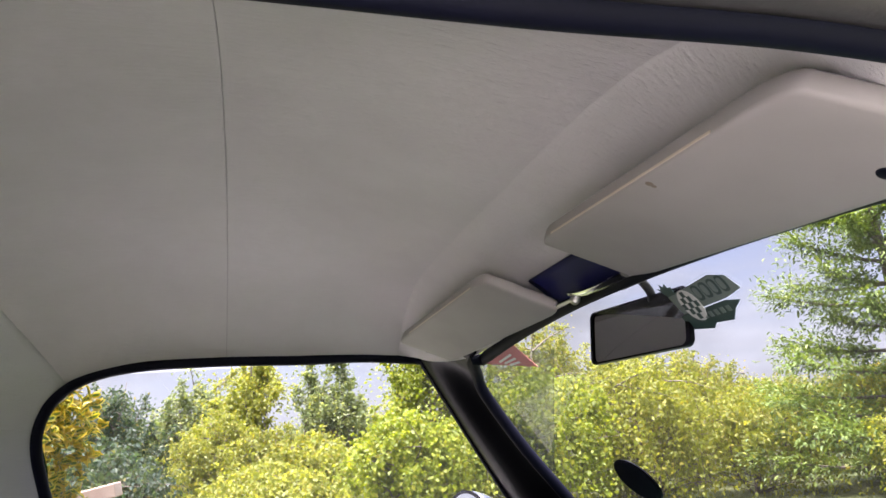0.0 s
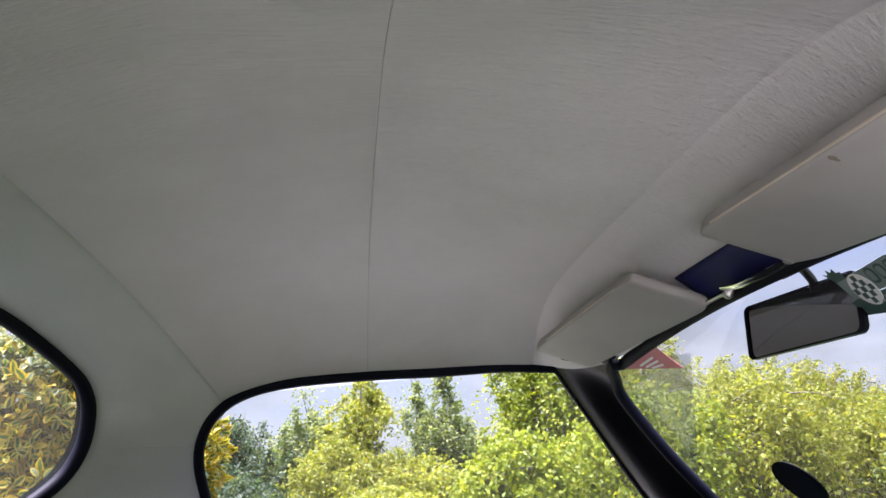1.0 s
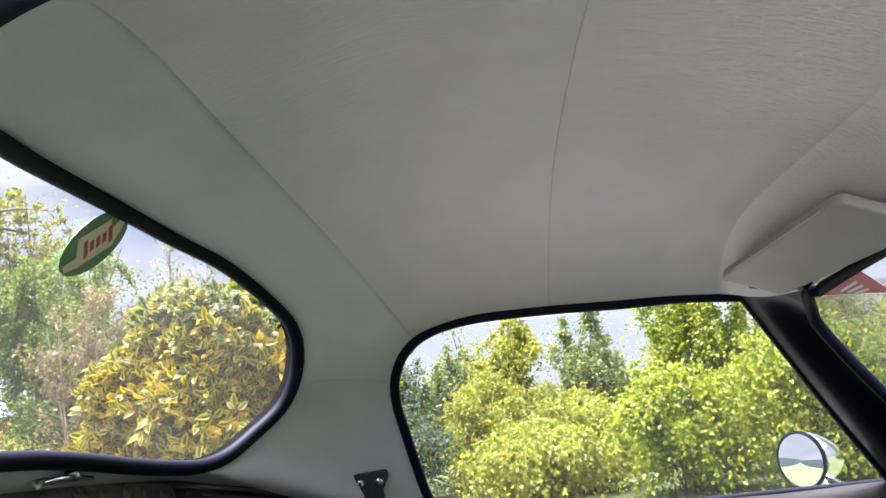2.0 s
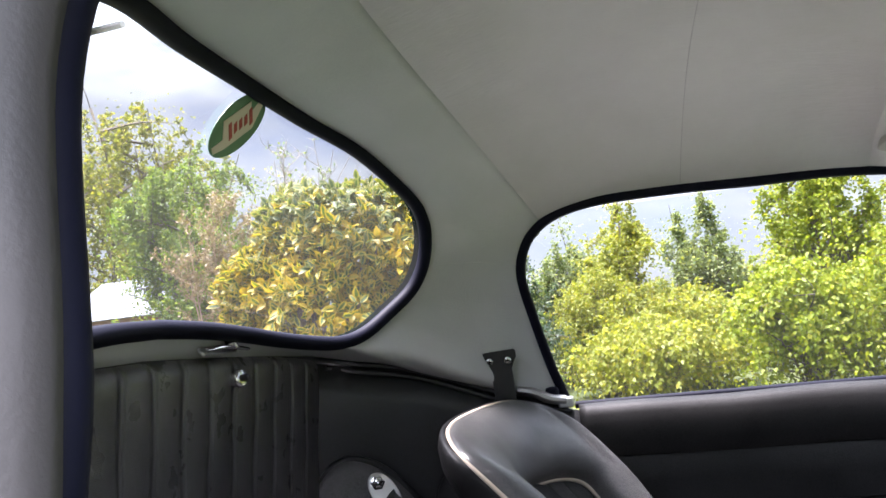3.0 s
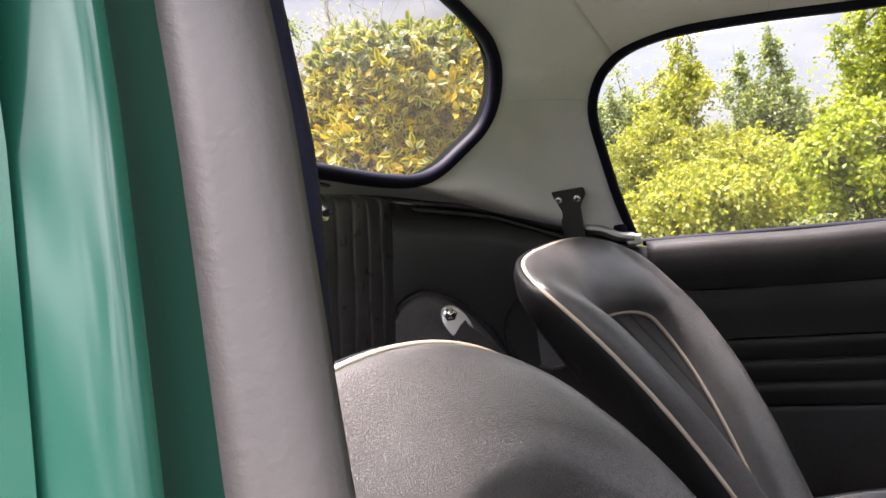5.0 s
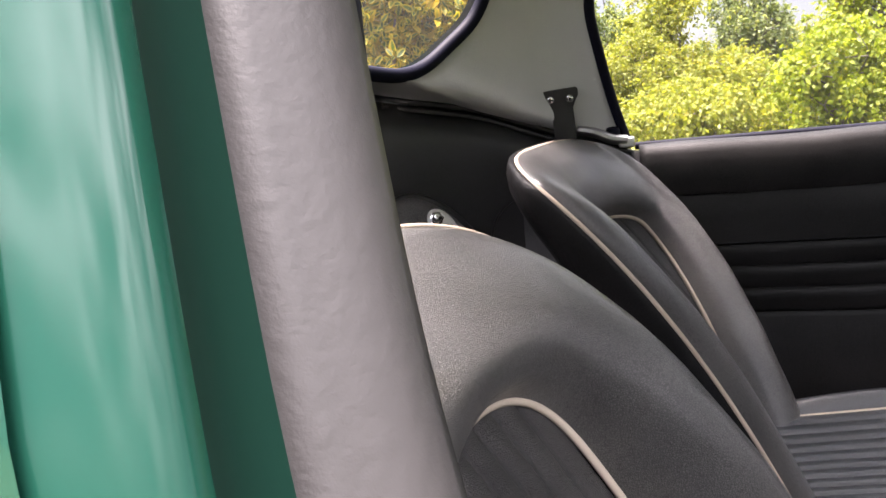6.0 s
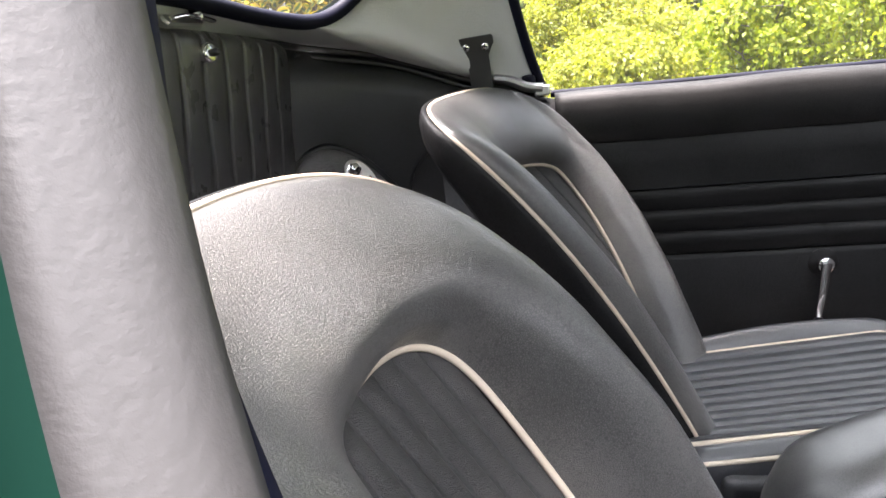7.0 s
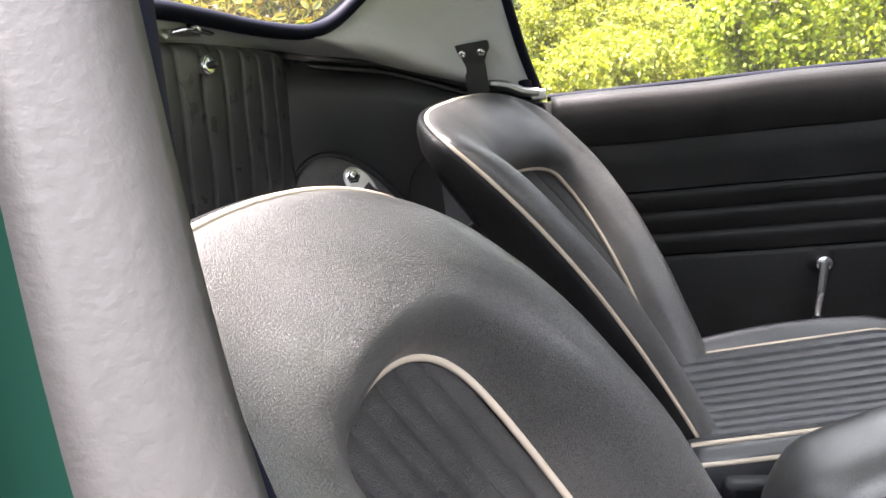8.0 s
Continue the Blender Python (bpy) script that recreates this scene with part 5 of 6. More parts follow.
hang = thing("belt_hanger", (-0.13, 0.66, 0.89), "flared black strap hanger screwed to the pale lining", "belt hanger")
hc = catmull([(-0.134, 0.638, 0.936), (-0.133, 0.641, 0.915), (-0.131, 0.645, 0.888), (-0.130, 0.648, 0.858), (-0.129, 0.652, 0.80), (-0.129, 0.664, 0.70)], 26)
V, F = ribbon(hc, (1, 0.1, 0.06), lambda f: (0.060 + 0.008 * min(1, f / 0.03)) if f < 0.15 else 0.068 - 0.026 * min(1, (f - 0.15) / 0.18), 40, 0.010)
solid("strap", V, F, M_HANG, hang)
for x in (-0.152, -0.116):
    V, F = turned((x, 0.6365, 0.917), (0, -1, -0.2), [(0.0075, 0), (0.0078, 0.003), (0.006, 0.0055), (0.0025, 0.006)], 16)
    scr = solid("screw", V, F, M_CHROME, hang, "chrome cross-head screw")
    for u, v in ((0.0045, 0.0009), (0.0009, 0.0045)):
        V, F = plate((x, 0.6305, 0.9158), (0, -1, -0.2), (0, 0, 1), [(-u, -v), (u, -v), (u, v), (-u, v)], 0.0004)
        solid("slot", V, F, M_PILBLK, scr, "dark slot")
V, F = tube([(-0.160, 0.643, 0.922), (-0.176, 0.641, 0.924)], 0.0016, 6)
solid("pin_end", V, F, M_CHROME, hang, "small bright pin")

clamp = thing("side_clamp", (-0.05, 0.68, 0.83), "cast steel clamp holding the hard top to the body", "clamp")
V, F = tube(catmull([(-0.105, 0.672, 0.852), (-0.075, 0.668, 0.846), (-0.045, 0.668, 0.832), (-0.015, 0.672, 0.826)], 16), 0.017, 10, flat=0.6)
solid("arm", V, F, M_CAST, clamp, "dull cast steel arm")
V, F = block((-0.030, 0.660, 0.812), (0.000, 0.690, 0.832))
solid("foot", V, F, M_STEEL, clamp, bevel=0.004)
V, F = turned((-0.040, 0.676, 0.838), (0, -0.1, 1), [(0.013, 0), (0.014, 0.006), (0.012, 0.014), (0.004, 0.016)], 16)
solid("rubber_knob", V, F, M_RUBBER, clamp, "black rubber knob")

# ---------------------------------------------------------------- door mirror outside the far door
dm = thing("door_mirror", (0.79, 0.82, 0.85), "chrome bullet-shaped door mirror outside the far door", "door mirror")
ax = Vector((-0.86, -0.50, 0.06)).normalized()
c0 = Vector((0.742, 0.812, 0.857))
V, F = turned(c0, -ax, [(0.054, -0.004), (0.058, -0.002), (0.0585, 0.006), (0.057, 0.018), (0.052, 0.040), (0.042, 0.068), (0.028, 0.094), (0.012, 0.112), (0.002, 0.118)], 32)
solid("chrome_shell", V, F, M_CHROME, dm)
V, F = turned(c0, ax, [(0.059, 0.000), (0.060, 0.005), (0.055, 0.008), (0.053, 0.006)], 32)
solid("rim", V, F, M_PILBLK, dm, "black rim")
V, F = turned(c0, ax, [(0.054, 0.003), (0.0535, 0.006), (0.001, 0.0068)], 32)
solid("mirror_glass", V, F, M_MIRROR, dm, "round mirror glass")
V, F = tube(catmull([(0.775, 0.825, 0.835), (0.785, 0.815, 0.815), (0.795, 0.790, 0.800), (0.800, 0.760, 0.795)], 14), 0.010, 10, taper=lambda f: 1 + 0.5 * f)
solid("stalk", V, F, M_CHROME, dm, "chrome stalk")

# ---------------------------------------------------------------- outdoors: ground, distance
V, F = grid(lambda a, r: Vector((r * math.cos(a), r * math.sin(a), 0.0 if r < 12 else -0.012 * (r - 12) + 0.4 * math.sin(a * 5 + r * 0.05) * min(1, (r - 12) / 60))), span(0, 2 * math.pi, 49), [0.01, 3, 6, 9, 12, 18, 30, 60, 120, 250, 500, 1200])
solid("ground", V, F, M_GRASS, label="rough grass round the parked car", kind="structure", category="ground")
# unseen pale ground, added and sized to bounce light up to the head lining
V, F = grid(lambda x, y: Vector((x, y, 0.012 + 0.006 * math.sin(x * 3) * math.sin(y * 2))), span(-4.6, 0.6, 12), span(-9, 2.2, 14))
solid("drive", V, F, M_BOUNCE_GRAVEL, label="unseen pale gravel added to bounce light into the car", kind="structure", category="drive")
V, F = grid(lambda a, f: Vector((700 * math.cos(a), 700 * math.sin(a), -12 + f * (26 + 9 * math.sin(a * 3 + 1) + 5 * math.sin(a * 8)))), span(0, 2 * math.pi, 121), [0, 0.5, 1.0])
solid("backdrop", V, F, M_HILL, label="hazy blue hills on the horizon", kind="structure", category="hills")

rng = np.random.default_rng(7)


def leaf_mesh(places, ways, ups, sizes, slim):
    """Leaves of six corners folded along the midrib: returns places, faces and a map across (0 midrib, 1 margin)."""
    n = len(places)
    d = ways / np.linalg.norm(ways, axis=1, keepdims=True)
    s = np.cross(d, ups)
    s /= np.linalg.norm(s, axis=1, keepdims=True) + 1e-9
    u = np.cross(s, d)
    L = sizes[:, None]
    w = L * slim
    P = np.empty((n, 8, 3))
    P[:, 0] = places
    P[:, 1] = places + d * L * 0.30 + s * w + u * w * 0.35
    P[:, 2] = places + d * L * 0.68 + s * w * 0.82 + u * w * 0.30
    P[:, 3] = places + d * L - u * L * 0.10
    P[:, 4] = places + d * L * 0.68 - s * w * 0.82 + u * w * 0.30
    P[:, 5] = places + d * L * 0.30 - s * w + u * w * 0.35
    P[:, 6] = places + d * L * 0.33
    P[:, 7] = places + d * L * 0.68 - u * L * 0.02
    tri = np.array([(0, 1, 6), (0, 6, 5), (1, 2, 7), (1, 7, 6), (6, 7, 4), (6, 4, 5), (2, 3, 7), (7, 3, 4)])
    F = (tri[None] + (np.arange(n) * 8)[:, None, None]).reshape(-1, 3)
    ac = np.array([0.35, 1, 1, 0.75, 1, 1, 0, 0.0])
    al = np.array([0, 0.3, 0.68, 1, 0.68, 0.3, 0.33, 0.68])
    UV = np.stack([np.tile(ac, (n, 1)), al[None] + np.arange(n)[:, None] * 3.7], -1).reshape(-1, 2)
    return P.reshape(-1, 3), F, UV


def small_leaf_mesh(places, ways, ups, sizes, slim):
    """Leaves of two triangles folded along the midrib."""
    n = len(places)
    d = ways / np.linalg.norm(ways, axis=1, keepdims=True)
    s = np.cross(d, ups)
    s /= np.linalg.norm(s, axis=1, keepdims=True) + 1e-9
    u = np.cross(s, d)
    L = sizes[:, None]
    P = np.empty((n, 4, 3))
    P[:, 0] = places
    P[:, 1] = places + d * L * 0.45 + (s + u * 0.4) * L * slim
    P[:, 2] = places + d * L - u * L * 0.08
    P[:, 3] = places + d * L * 0.45 + (u * 0.4 - s) * L * slim
    F = (np.array([(0, 1, 2), (0, 2, 3)])[None] + (np.arange(n) * 4)[:, None, None]).reshape(-1, 3)
    UV = np.tile(np.array([(0, 0), (1, 0.45), (0, 1), (1, 0.45)]), (n, 1))
    return P.reshape(-1, 3), F, UV


def leaves(name, P, F, UV, material, parent, label=""):
    me = bpy.data.meshes.new(name)
    me.vertices.add(len(P))
    me.vertices.foreach_set("co", (P - np.array(parent.location)).ravel())
    me.loops.add(len(F) * 3)
    me.loops.foreach_set("vertex_index", F.ravel().astype(np.int32))
    me.polygons.add(len(F))
    me.polygons.foreach_set("loop_start", np.arange(0, len(F) * 3, 3, dtype=np.int32))
    me.polygons.foreach_set("loop_total", np.full(len(F), 3, dtype=np.int32))
    me.update(calc_edges=True)
    lay = me.uv_layers.new(name="across")
    lay.data.foreach_set("uv", UV[F.ravel()].ravel())
    me.materials.append(material)
    ob = new(name, me)
    ob.parent = parent
    return tagged(ob, label)


def unit(n):
    v = rng.normal(size=(n, 3))
    return v / np.linalg.norm(v, axis=1, keepdims=True)


def tree(name, x, y, high, wide, count, size, material, label, category="tree", stems=5, low=0.05, cone=0.35, slim=0.30, droop=0.2, group="hedgerow trees", bark=None, airy=0.10, shoot=1.0, splay=1.0, point=0.0):
    """Stems that fork into limbs, with leaves in tufts round the twigs."""
    if category == "shrub":
        droop, count, size, airy, shoot, high = max(droop, 0.45), int(count * 0.9), size * 1.2, airy * 1.5, shoot * 1.7, high * 1.08
    ob = thing(name, (x, y, 0), label, category, group)
    woods, tufts, wide = [], [], wide * 1.12

    def crown_top(px, py):
        """The crown is domed or pointed, with an uneven outline."""
        r = min(1.2, math.hypot(px - x, py - y) / wide)
        return high * (1.06 - (0.22 + 0.40 * cone + 0.45 * point) * r ** (1.3 - 0.5 * point)) * (0.74 + 0.30 * rng.random())

    for k in range(stems):
        a = 2 * math.pi * (k + rng.random()) / stems
        r0 = wide * 0.10 * rng.random()
        foot = Vector((x + r0 * math.cos(a), y + r0 * math.sin(a), 0))
        h = high * (0.72 - 0.22 * point + 0.28 * rng.random()) if k else high
        lean = wide * (0.15 + 0.55 * rng.random()) * (splay if k else 0.15)
        pts = [foot]
        for s in (0.25, 0.5, 0.75, 1.0):
            pts.append(foot + Vector((lean * s ** 1.4 * math.cos(a) + 0.06 * wide * rng.normal(), lean * s ** 1.4 * math.sin(a) + 0.06 * wide * rng.normal(), h * s)))
        c = catmull(pts, 16)
        woods.append(tube(c, 0.011 * high, 6, taper=lambda f: 1.0 - 0.88 * f))
        for b in range(11):
            f = low + (1 - low) * (b + rng.random()) / 11
            p = c[min(15, int(f * 15))]
            reach = wide * (0.55 + 0.45 * rng.random()) * (1 - cone * f) * (0.35 if f > 0.93 else 1) * (1 - point * (f * c[-1].z / high) ** 1.5 * 0.8)
            g = rng.random() * 2 * math.pi
            q = p + Vector((reach * math.cos(g), reach * math.sin(g), reach * (0.55 - droop + 0.3 * rng.random())))
            q.z = min(q.z, crown_top(q.x, q.y))
            m = lerp(p, q, 0.5) + Vector((0, 0, 0.06 * reach))
            br = catmull([p, m, q], 7)
            woods.append(tube(br, 0.006 * high, 4, taper=lambda f: 1.0 - 0.85 * f))
            for i in (2, 3, 4, 5, 6):
                tufts.append((br[i], 0.055 * wide + airy * wide * (i / 6)))
            # slim shoots that stand up out of the crown
            for sh in range(3):
                base = br[3 + sh]
                tip = base + Vector((rng.normal() * 0.10 * wide, rng.normal() * 0.10 * wide, wide * (0.22 + 0.30 * rng.random()) * shoot))
                tip.z = min(tip.z, crown_top(tip.x, tip.y))
                if tip.z > base.z + 0.05:
                    tw = catmull([base, lerp(base, tip, 0.5) + Vector(rng.normal(size=3)) * 0.02, tip], 6)
                    woods.append(tube(tw, 0.0022 * high, 3, taper=lambda f: 1.0 - 0.8 * f))
                    for i in (1, 2, 3, 4, 5):
                        tufts.append((tw[i], 0.045 * (1.15 - 0.12 * i) * wide ** 0.5))
    V, F = merge(*woods)
    solid("trunk", V, F, bark or M_BARK, ob, "forked stems and limbs", smooth=True)
    count, size = int(count * 3.0), size * 0.52
    T = np.array([tuple(t[0]) for t in tufts])
    R = np.array([t[1] for t in tufts])
    pick = rng.integers(0, len(T), count)
    off = unit(count) * (np.abs(rng.normal(size=count)) ** 0.8 * R[pick])[:, None] * np.array([1.3, 1.3, 1.0])
    P = T[pick] + off
    P[:, 2] = np.maximum(P[:, 2], 0.03)
    out = off / (np.linalg.norm(off, axis=1, keepdims=True) + 1e-6)
    ways = out * 0.7 + unit(count) * 0.7 + np.array([0, 0, -droop * 1.5])
    ups = unit(count) * 0.8 + np.array([0, -0.75, 0.55])
    mesh = small_leaf_mesh(P, ways, ups, size * (0.6 + 0.7 * rng.random(count)), slim)
    leaves("crown", *mesh, material, ob, "loose leafy crown")
    return ob


def twig_tree(name, x, y, high, wide, label, count, size, material, bark, category="tree", low=0.55):
    """Upright stems that fork three times into fine twigs, thinly set with small leaves."""
    ob = thing(name, (x, y, 0), label, category)
    woods, ends = [], []
    for k in range(9):
        a = rng.random() * 6.283
        foot = Vector((x + 0.12 * wide * math.cos(a), y + 0.12 * wide * math.sin(a), 0))
        q = wide * (0.25 + 0.6 * rng.random())
        top = Vector((x + q * math.cos(a), y + q * math.sin(a), high * (1.0 - 0.30 * rng.random() * q / wide - 0.10 * rng.random())))
        stem = catmull([foot, lerp(foot, top, 0.5) + Vector((rng.normal() * 0.1 * wide, rng.normal() * 0.1 * wide, 0)), top], 12)
        woods.append(tube(stem, 0.0065 * high, 5, taper=lambda f: 1.0 - 0.85 * f))
        for b in range(13):
            p = stem[min(11, int((low + (1 - low) * rng.random()) * 12))]
            d = Vector((rng.normal(), rng.normal(), 1.1 + 0.5 * rng.random())).normalized() * wide * (0.35 + 0.45 * rng.random())
            d.z = min(d.z, high * 1.02 - p.z)
            limb = catmull([p, p + d * 0.55 + Vector((0, 0, -0.03)), p + d], 6)
            woods.append(tube(limb, 0.0018 * high, 4, taper=lambda f: 1.0 - 0.7 * f))
            for t in range(6):
                e = limb[1 + rng.integers(0, 5)]
                g = e + Vector((rng.normal() * 0.16, rng.normal() * 0.16, 0.10 + 0.16 * rng.random())) * wide
                woods.append(tube([e, lerp(e, g, 0.5) + Vector((0.01 * rng.normal(), 0.01 * rng.normal(), 0.02)), g], 0.0009 * high, 3, taper=lambda f: 1.0 - 0.5 * f))
                ends += [lerp(e, g, 0.4), lerp(e, g, 0.7), g]
    V, F = merge(*woods)
    solid("trunk", V, F, bark, ob, "forked stems and fine twigs", smooth=True)
    T = np.array([tuple(e) for e in ends])
    P = T[rng.integers(0, len(T), count)] + rng.normal(size=(count, 3)) * 0.03 * wide
    leaves("crown", *small_leaf_mesh(P, unit(count) + np.array([0, 0, -0.3]), unit(count), size * (0.6 + 0.8 * rng.random(count)), 0.36), material, ob, "sparse small leaves")
    return ob


# hedgerow beyond the far side, from the tail round to the bonnet
H = "bushy hedgerow tree with yellowing green leaves"
S = "low hedgerow shrub with yellow-green leaves"
B = "dull blue-green shrubby tree in the hedgerow"
tree("hedge_tree", -2.7, 9.4, 2.30, 1.2, 6500, 0.085, L_BLUE, B, stems=7, low=0.0)
tree("hedge_tree", -1.25, 9.3, 2.05, 0.80, 7500, 0.08, L_BLUE, B, stems=7, low=0.0, cone=0.5, splay=0.6)
tree("hedge_tree", -0.42, 10.2, 2.45, 0.95, 6000, 0.10, L_POPLAR, "pale green hedgerow tree with a narrow crown", stems=5, low=0.0, cone=0.4, splay=0.6, point=0.7)
tree("hedge_tree", 0.42, 9.1, 2.95, 0.78, 8000, 0.100, L_TAN, "tall yellow-green hedgerow tree with drooping leaves", stems=5, low=0.02, slim=0.24, droop=0.30, cone=0.40, splay=0.7, airy=0.18, point=0.7)
tree("hedge_tree", 0.05, 8.4, 1.55, 0.62, 5200, 0.08, L_TAN, "shrubby tree with drooping yellowed leaves", stems=7, low=0.0, slim=0.26, droop=0.45, splay=0.6)
tree("slender_tree", 1.66, 10.6, 2.80, 0.85, 4600, 0.100, L_POPLAR, "slender grey-green tree with an open pointed crown", stems=3, low=0.12, cone=0.35, airy=0.16, droop=0.0, splay=0.5, shoot=1.1, point=1.0)
tree("slender_tree", 1.28, 10.8, 2.55, 0.66, 2600, 0.100, L_POPLAR, "slender grey-green tree with an open pointed crown", stems=2, low=0.15, cone=0.35, airy=0.16, droop=0.0, splay=0.5, shoot=1.1, point=1.0)
tree("hedge_shrub", 1.15, 8.6, 1.10, 0.75, 5000, 0.085, L_TAN, "low hedgerow shrub with yellowing leaves", "shrub", stems=7, low=0.0, splay=0.7)
tree("hedge_tree", 2.85, 8.8, 3.60, 0.95, 10500, 0.105, L_BRIGHT, "bright yellow-green hedgerow tree", stems=6, low=0.0, cone=0.4, splay=0.8, point=0.3)
tree("hedge_shrub", 2.05, 7.4, 1.22, 0.80, 7000, 0.085, L_BRIGHT, "bright yellow-green shrub in the sun", "shrub", stems=8, low=0.0, slim=0.36)
tree("hedge_shrub", 3.5, 7.2, 1.55, 1.05, 7500, 0.085, L_BRIGHT, "bright yellow-green shrub in the sun", "shrub", stems=8, low=0.0, slim=0.36)
tree("hedge_shrub", 0.5, 7.4, 0.80, 0.85, 5000, 0.085, L_TAN, S, "shrub", stems=8, low=0.0, slim=0.32)
tree("hedge_tree", 4.4, 9.3, 2.70, 1.0, 6500, 0.085, L_HEDGE, H, stems=6, low=0.0)
tree("hedge_tree", 5.6, 9.0, 2.20, 1.1, 6500, 0.085, L_TAN, H, stems=6, low=0.0)
tree("hedge_shrub", 5.0, 7.4, 1.60, 1.0, 6000, 0.085, L_TAN, "olive hedgerow shrub with yellow leaves", "shrub", stems=7, low=0.0)
tree("hedge_tree", 7.0, 9.4, 1.95, 1.2, 6500, 0.085, L_HEDGE, H, stems=7, low=0.0, shoot=1.5)
tree("hedge_shrub", 6.6, 7.6, 1.15, 1.2, 6000, 0.085, L_TAN, "olive hedgerow shrub with yellow leaves", "shrub", stems=8, low=0.0)
tree("hedge_tree", 8.9, 9.6, 1.50, 1.4, 6500, 0.085, L_HEDGE, H, stems=8, low=0.0, shoot=1.6)
tree("hedge_tree", 10.6, 9.0, 1.50, 1.4, 5500, 0.09, L_HEDGE, H, stems=8, low=0.0)
tree("hedge_shrub", -1.6, 7.9, 1.26, 1.1, 5000, 0.09, L_BLUE, "dull green hedgerow shrub", "shrub", stems=8, low=0.0)
tree("hedge_shrub", 8.2, 7.2, 1.30, 1.2, 5500, 0.085, L_HEDGE, "olive hedgerow shrub with yellow leaves", "shrub", stems=8, low=0.0)
tree("hedge_shrub", 9.8, 6.8, 1.25, 1.2, 5500, 0.085, L_HEDGE, "olive hedgerow shrub with yellow leaves", "shrub", stems=8, low=0.0)
for k in range(11):
    tree("back_hedge_tree", -3.4 + 1.45 * k, 11.6 + 0.4 * math.sin(k * 2.1), 1.50 + 0.15 * math.sin(k * 1.7), 1.25, 3400, 0.10, L_HEDGE, "dense olive hedge tree behind the hedgerow", stems=7, low=0.0, group="back hedge")
for x, y in ((7.3, 5.0), (9.0, 5.4), (10.8, 5.6), (12.2, 7.4)):
    tree("hedge_shrub", x, y, 1.0, 1.15, 5200, 0.08, L_TAN, "low olive shrub at the edge of the drive", "shrub", stems=8, low=0.0, group="shrubs by the drive")


def conifer(x, y, high, wide, label):
    """Tiers of limbs that carry flat drooping sprays."""
    ob = thing("conifer_tree", (x, y, 0), label, "conifer", "conifers")
    c = catmull([(x, y, 0), (x + 0.05, y, high * 0.5), (x + 0.02, y + 0.05, high)], 20)
    woods = [tube(c, 0.10, 8, taper=lambda f: 1 - 0.9 * f)]
    P, W = [], []
    for k in range(64):
        f = 0.04 + 0.94 * (k + rng.random()) / 64
        p = c[int(f * 19)]
        a = k * 2.4 + rng.random() * 0.6
        reach = wide * (1.05 - 0.75 * f) * (0.65 + 0.35 * rng.random())
        q = p + Vector((reach * math.cos(a), reach * math.sin(a), 0.10 * reach + 0.25 * rng.random()))
        br = catmull([p, lerp(p, q, 0.55) + Vector((0, 0, -0.05)), q], 9)
        woods.append(tube(br, 0.026, 5, taper=lambda f: 1 - 0.85 * f))
        way = (q - p).normalized()
        for i in range(2, 9):
            for j in range(15):
                side_way = way + Vector(rng.normal(size=3)) * 0.55
                tip = br[i] + side_way.normalized() * (0.20 + 0.22 * rng.random())
                for g in span(0, 1, 9):
                    P.append(tuple(lerp(br[i], tip, g) + Vector(rng.normal(size=3)) * 0.028))
                    W.append(tuple(side_way + Vector(rng.normal(size=3)) * 0.6 + Vector((0, 0, -0.15))))
    V, F = merge(*woods)
    solid("trunk", V, F, M_BARK, ob, "straight trunk with level limbs")
    P, W = np.array(P), np.array(W)
    n = len(P)
    mesh = leaf_mesh(P, W, unit(n) * 0.4 + np.array([0, 0, 1.0]), 0.058 * (0.6 + 0.8 * rng.random(n)), 0.20)
    leaves("crown", *mesh, L_CONIF, ob, "feathery sprays")


conifer(7.55, 5.9, 4.9, 1.85, "tall feathery conifer with yellow-green sprays")

# behind the car: variegated bush, dry shrub, trees, shed
bush = thing("variegated_bush", (-1.50, 3.20, 0), "dense rounded bush of yellow-edged variegated leaves", "bush")
woods, T = [], []
for k in range(46):
    d = unit(1)[0]
    d[2] = abs(d[2]) * 1.1 + 0.1
    tip = Vector((-1.33 + 0.72 * d[0], 3.20 + 0.60 * d[1], 0.55 + 1.22 * d[2]))
    tip.z = min(tip.z, 1.84 - 1.1 * max(0.0, -1.5 - tip.x) ** 1.85)
    foot = Vector((-1.50 + 0.1 * d[0], 3.20 + 0.1 * d[1], 0))
    c = catmull([foot, lerp(foot, tip, 0.5) + Vector((0, 0, 0.1)), tip], 8)
    woods.append(tube(c, 0.014, 5, taper=lambda f: 1 - 0.7 * f))
V, F = merge(*woods)
solid("stems", V, F, M_BARK, bush, "woody stems")
n = 19200
d = unit(n)
d[:, 2] = np.where(d[:, 2] < -0.25, -d[:, 2], d[:, 2])
lump = 1 + 0.10 * np.sin(d[:, 0] * 7 + 1) * np.sin(d[:, 1] * 6) + 0.07 * np.sin(d[:, 2] * 11 + d[:, 0] * 5)
r = (0.78 + 0.24 * rng.random(n) ** 0.6) * lump
P = np.stack([-1.31 + 0.80 * d[:, 0] * r, 3.20 + 0.66 * d[:, 1] * r, 1.00 + 0.92 * d[:, 2] * r], -1)
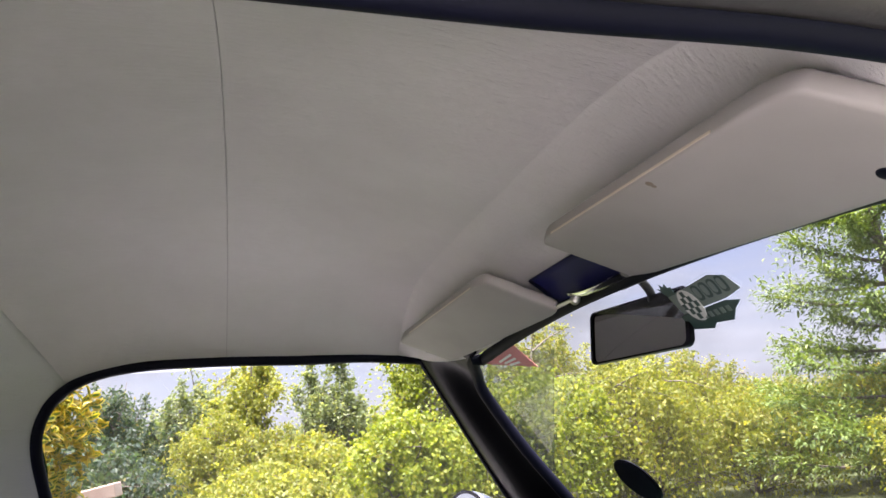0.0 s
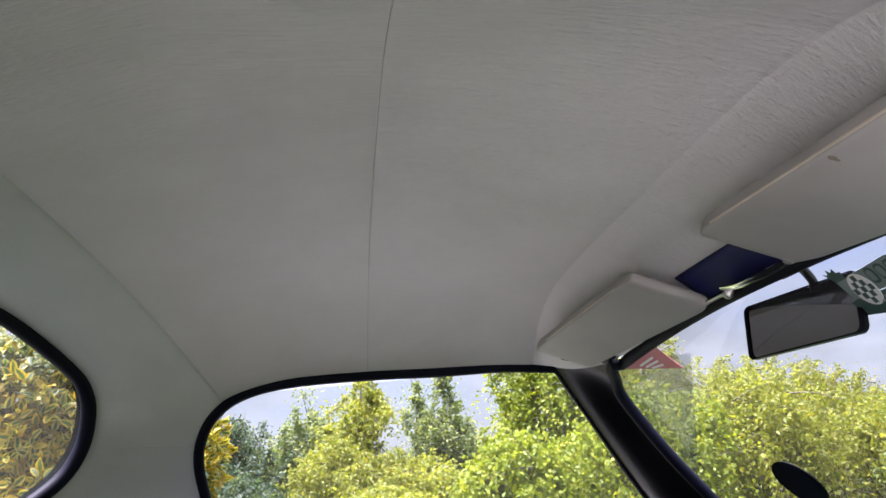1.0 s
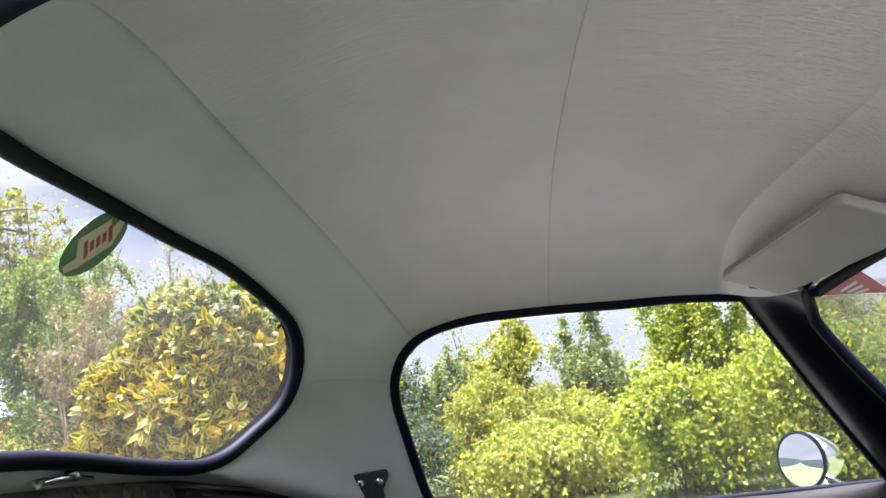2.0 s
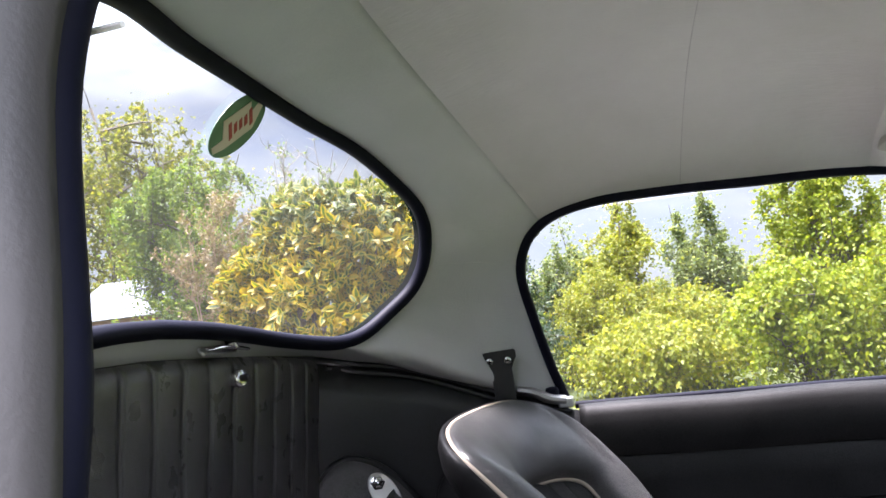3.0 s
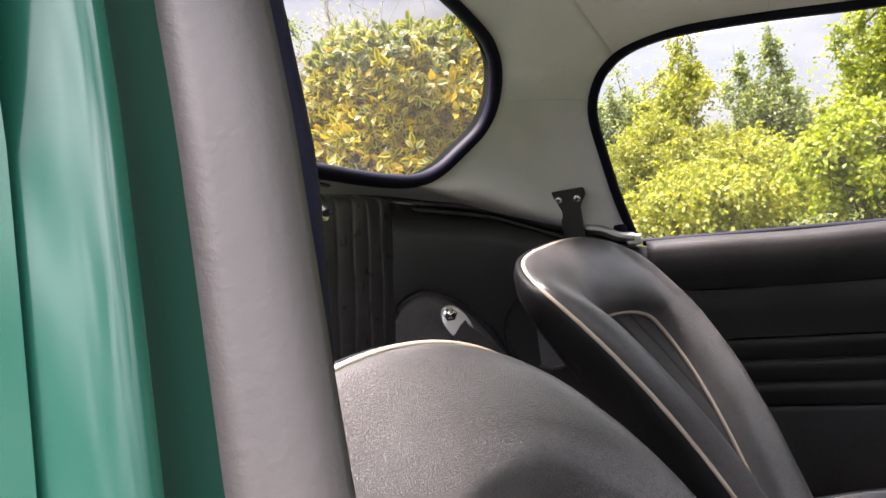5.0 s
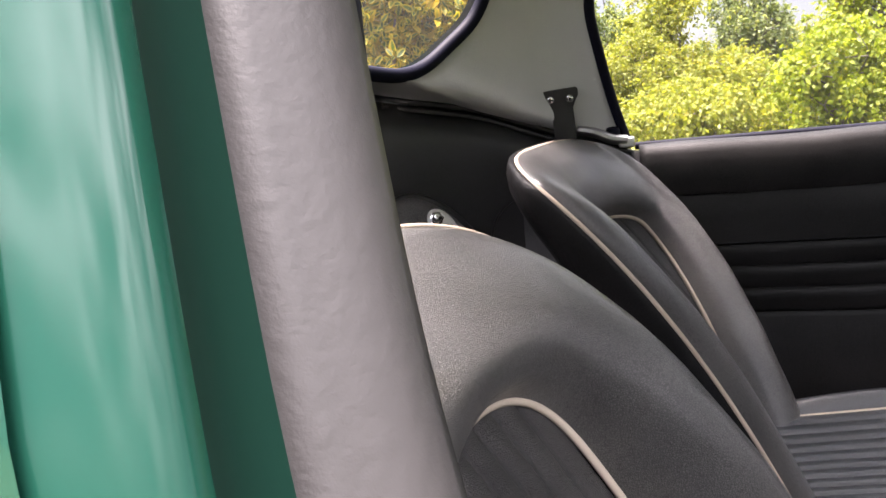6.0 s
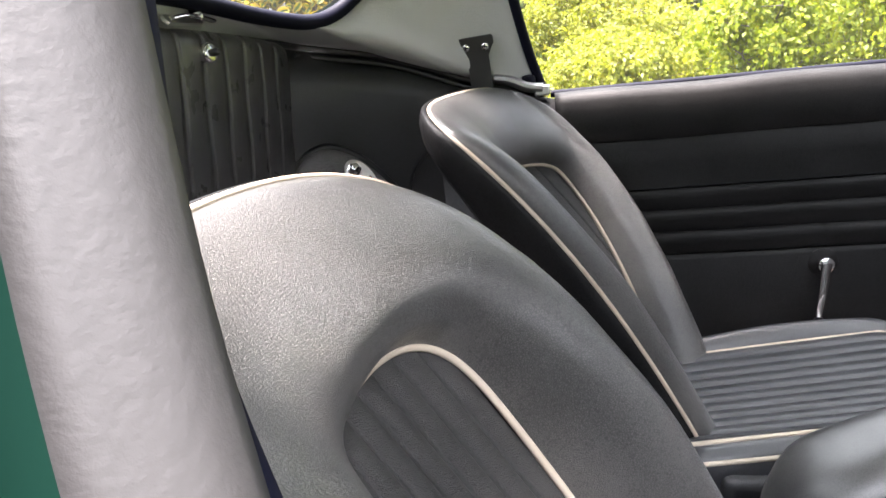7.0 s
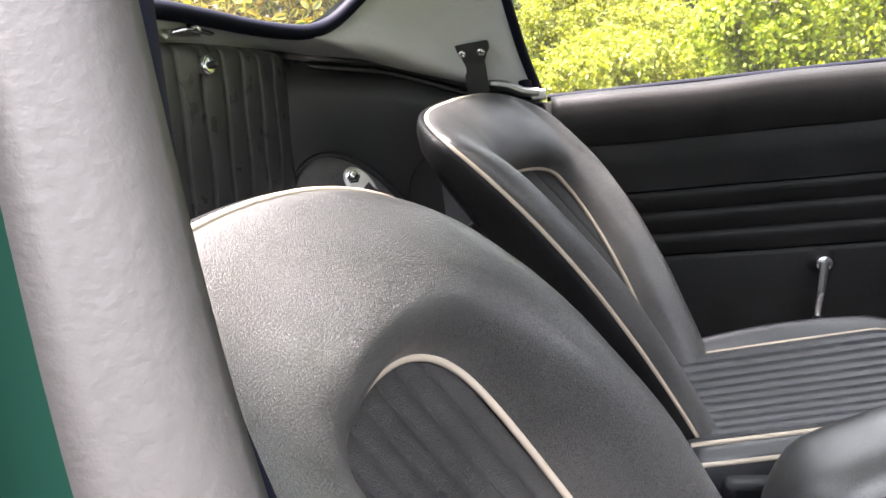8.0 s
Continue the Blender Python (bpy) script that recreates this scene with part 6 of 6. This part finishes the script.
# leaves sit in whorls at the shoot ends
k = np.arange(n) // 6
P = P[k * 6] + rng.normal(size=(n, 3)) * 0.010
near = np.minimum(0.0, P[:, 1] - 3.2)
lid = 1.96 + 0.28 * near - 1.1 * np.maximum(0.0, -1.5 - P[:, 0] - 0.48 * near) ** 1.85 - 0.12 * rng.random(n // 6)[k] ** 2
P[:, 2] = np.minimum(P[:, 2], lid + rng.normal(size=n) * 0.012)
o = d[k * 6]
ways = o * 0.55 + unit(n) * 0.85
size = 0.064 * (0.6 + 0.6 * rng.random(n))
young = (P[:, 2] + 0.14 * rng.normal(size=n))[k * 6] > 1.62
for part_of, nm, mat, lab in ((~young, "crown", L_VARI, "yellow-edged leaves in whorls"), (young, "top_shoots", L_VARIG, "greener young leaves with pale edges")):
    leaves(nm, *leaf_mesh(P[part_of], ways[part_of], (o + unit(n) * 0.35)[part_of], size[part_of], 0.25), mat, bush, lab)
# a few thin shoots stand out of the top
for j in range(7):
    x, y = -1.15 + 0.25 * rng.normal(), 3.2 + 0.3 * rng.normal()
    V, F = tube(catmull([(x, y, 1.6), (x + 0.03 * rng.normal(), y, 1.85), (x + 0.06 * rng.normal(), y, 2.0 + 0.10 * rng.random())], 8), 0.0018, 4)
    solid("bare_shoot", V, F, M_TWIG, bush)

tree("broad_tree", -12.5, 17.5, 8.2, 3.6, 11000, 0.20, L_HEDGE, "broad green garden tree", stems=5, low=0.15, group="garden trees")
tree("broad_tree", -7.1, 11.2, 5.0, 1.35, 15000, 0.12, L_GARDEN, "green garden tree with a full rounded crown", stems=8, low=0.15, group="garden trees")
twig_tree("bare_tree", -5.05, 11.6, 4.85, 0.72, "nearly bare grey tree with a few dark leaves", 900, 0.05, L_GARDEN, M_TWIG)
tree("garden_shrub", -4.4, 5.2, 1.0, 0.9, 4200, 0.07, L_HEDGE, "low green garden shrub", "shrub", stems=8, low=0.0, group="garden shrubs")
tree("garden_shrub", -5.6, 7.0, 1.3, 1.1, 4200, 0.08, L_HEDGE, "low green garden shrub", "shrub", stems=8, low=0.0, group="garden shrubs")

twig_tree("dry_shrub", -4.78, 8.0, 3.05, 0.62, "tall dry pinkish-brown shrub with withered small leaves", 10000, 0.040, L_DRY, M_DRYTWIG, "shrub", low=0.12)

shed = thing("garden_shed", (-9.2, 12.8, 0), "low garden shed with a slate-grey roof", "shed")
V, F = block((-10.4, 11.9, 0), (-8.2, 13.7, 1.9))
solid("walls", V, F, M_BOARD, shed, "brown boarded walls", smooth=False)
V = [(-10.6, 11.7, 1.9), (-8.0, 11.7, 1.9), (-8.0, 13.9, 1.9), (-10.6, 13.9, 1.9), (-10.2, 12.8, 2.75), (-8.6, 12.8, 2.75)]
solid("roof", V, [(0, 1, 5, 4), (2, 3, 4, 5), (1, 2, 5), (3, 0, 4), (0, 1, 2, 3)], M_SLATE, shed, "slate-grey pitched roof", smooth=False, bevel=0.02)

# end of a low stone wall under a tilted coping, in front of the hedge
stone_wall = thing("stone_pier", (-0.95, 6.5, 0), "low pier of pinkish rubble stone under a tilted coping slab", "stone pier")
V, F = block((-1.36, 6.38, 0), (-0.80, 6.62, 0.70))
solid("core", V, F, M_STONE, stone_wall, "mortar core", smooth=False)
for row in range(5):
    z0 = row * 0.14
    x = -1.38
    while x < -0.79:
        w = 0.10 + 0.12 * rng.random()
        V, F = block((x, 6.352 - 0.015 * rng.random(), z0 + 0.006), (min(x + w, -0.78) - 0.008, 6.648, z0 + 0.133))
        solid("stone", V, F, M_STONE, stone_wall)
        x += w
V = [(-1.44, 6.30, 0.66), (-0.765, 6.30, 0.775), (-0.765, 6.70, 0.775), (-1.44, 6.70, 0.66), (-1.46, 6.30, 0.775), (-0.785, 6.30, 0.895), (-0.785, 6.70, 0.895), (-1.46, 6.70, 0.775)]
solid("coping", V, [(0, 1, 2, 3), (4, 5, 6, 7), (0, 1, 5, 4), (1, 2, 6, 5), (2, 3, 7, 6), (3, 0, 4, 7)], M_STONE, stone_wall, "tilted coping slab", smooth=False, bevel=0.012)

# trees beyond the near side of the drive, seen only in the paint
for x in (-7.5, -3.0, 2.0, 6.5):
    tree("garden_tree", x, -12.5 + 0.8 * math.sin(x * 2), 4.2, 1.9, 1500, 0.42, L_BLUE, "tall dense garden tree across the drive", stems=6, low=0.02, group="trees across the drive")
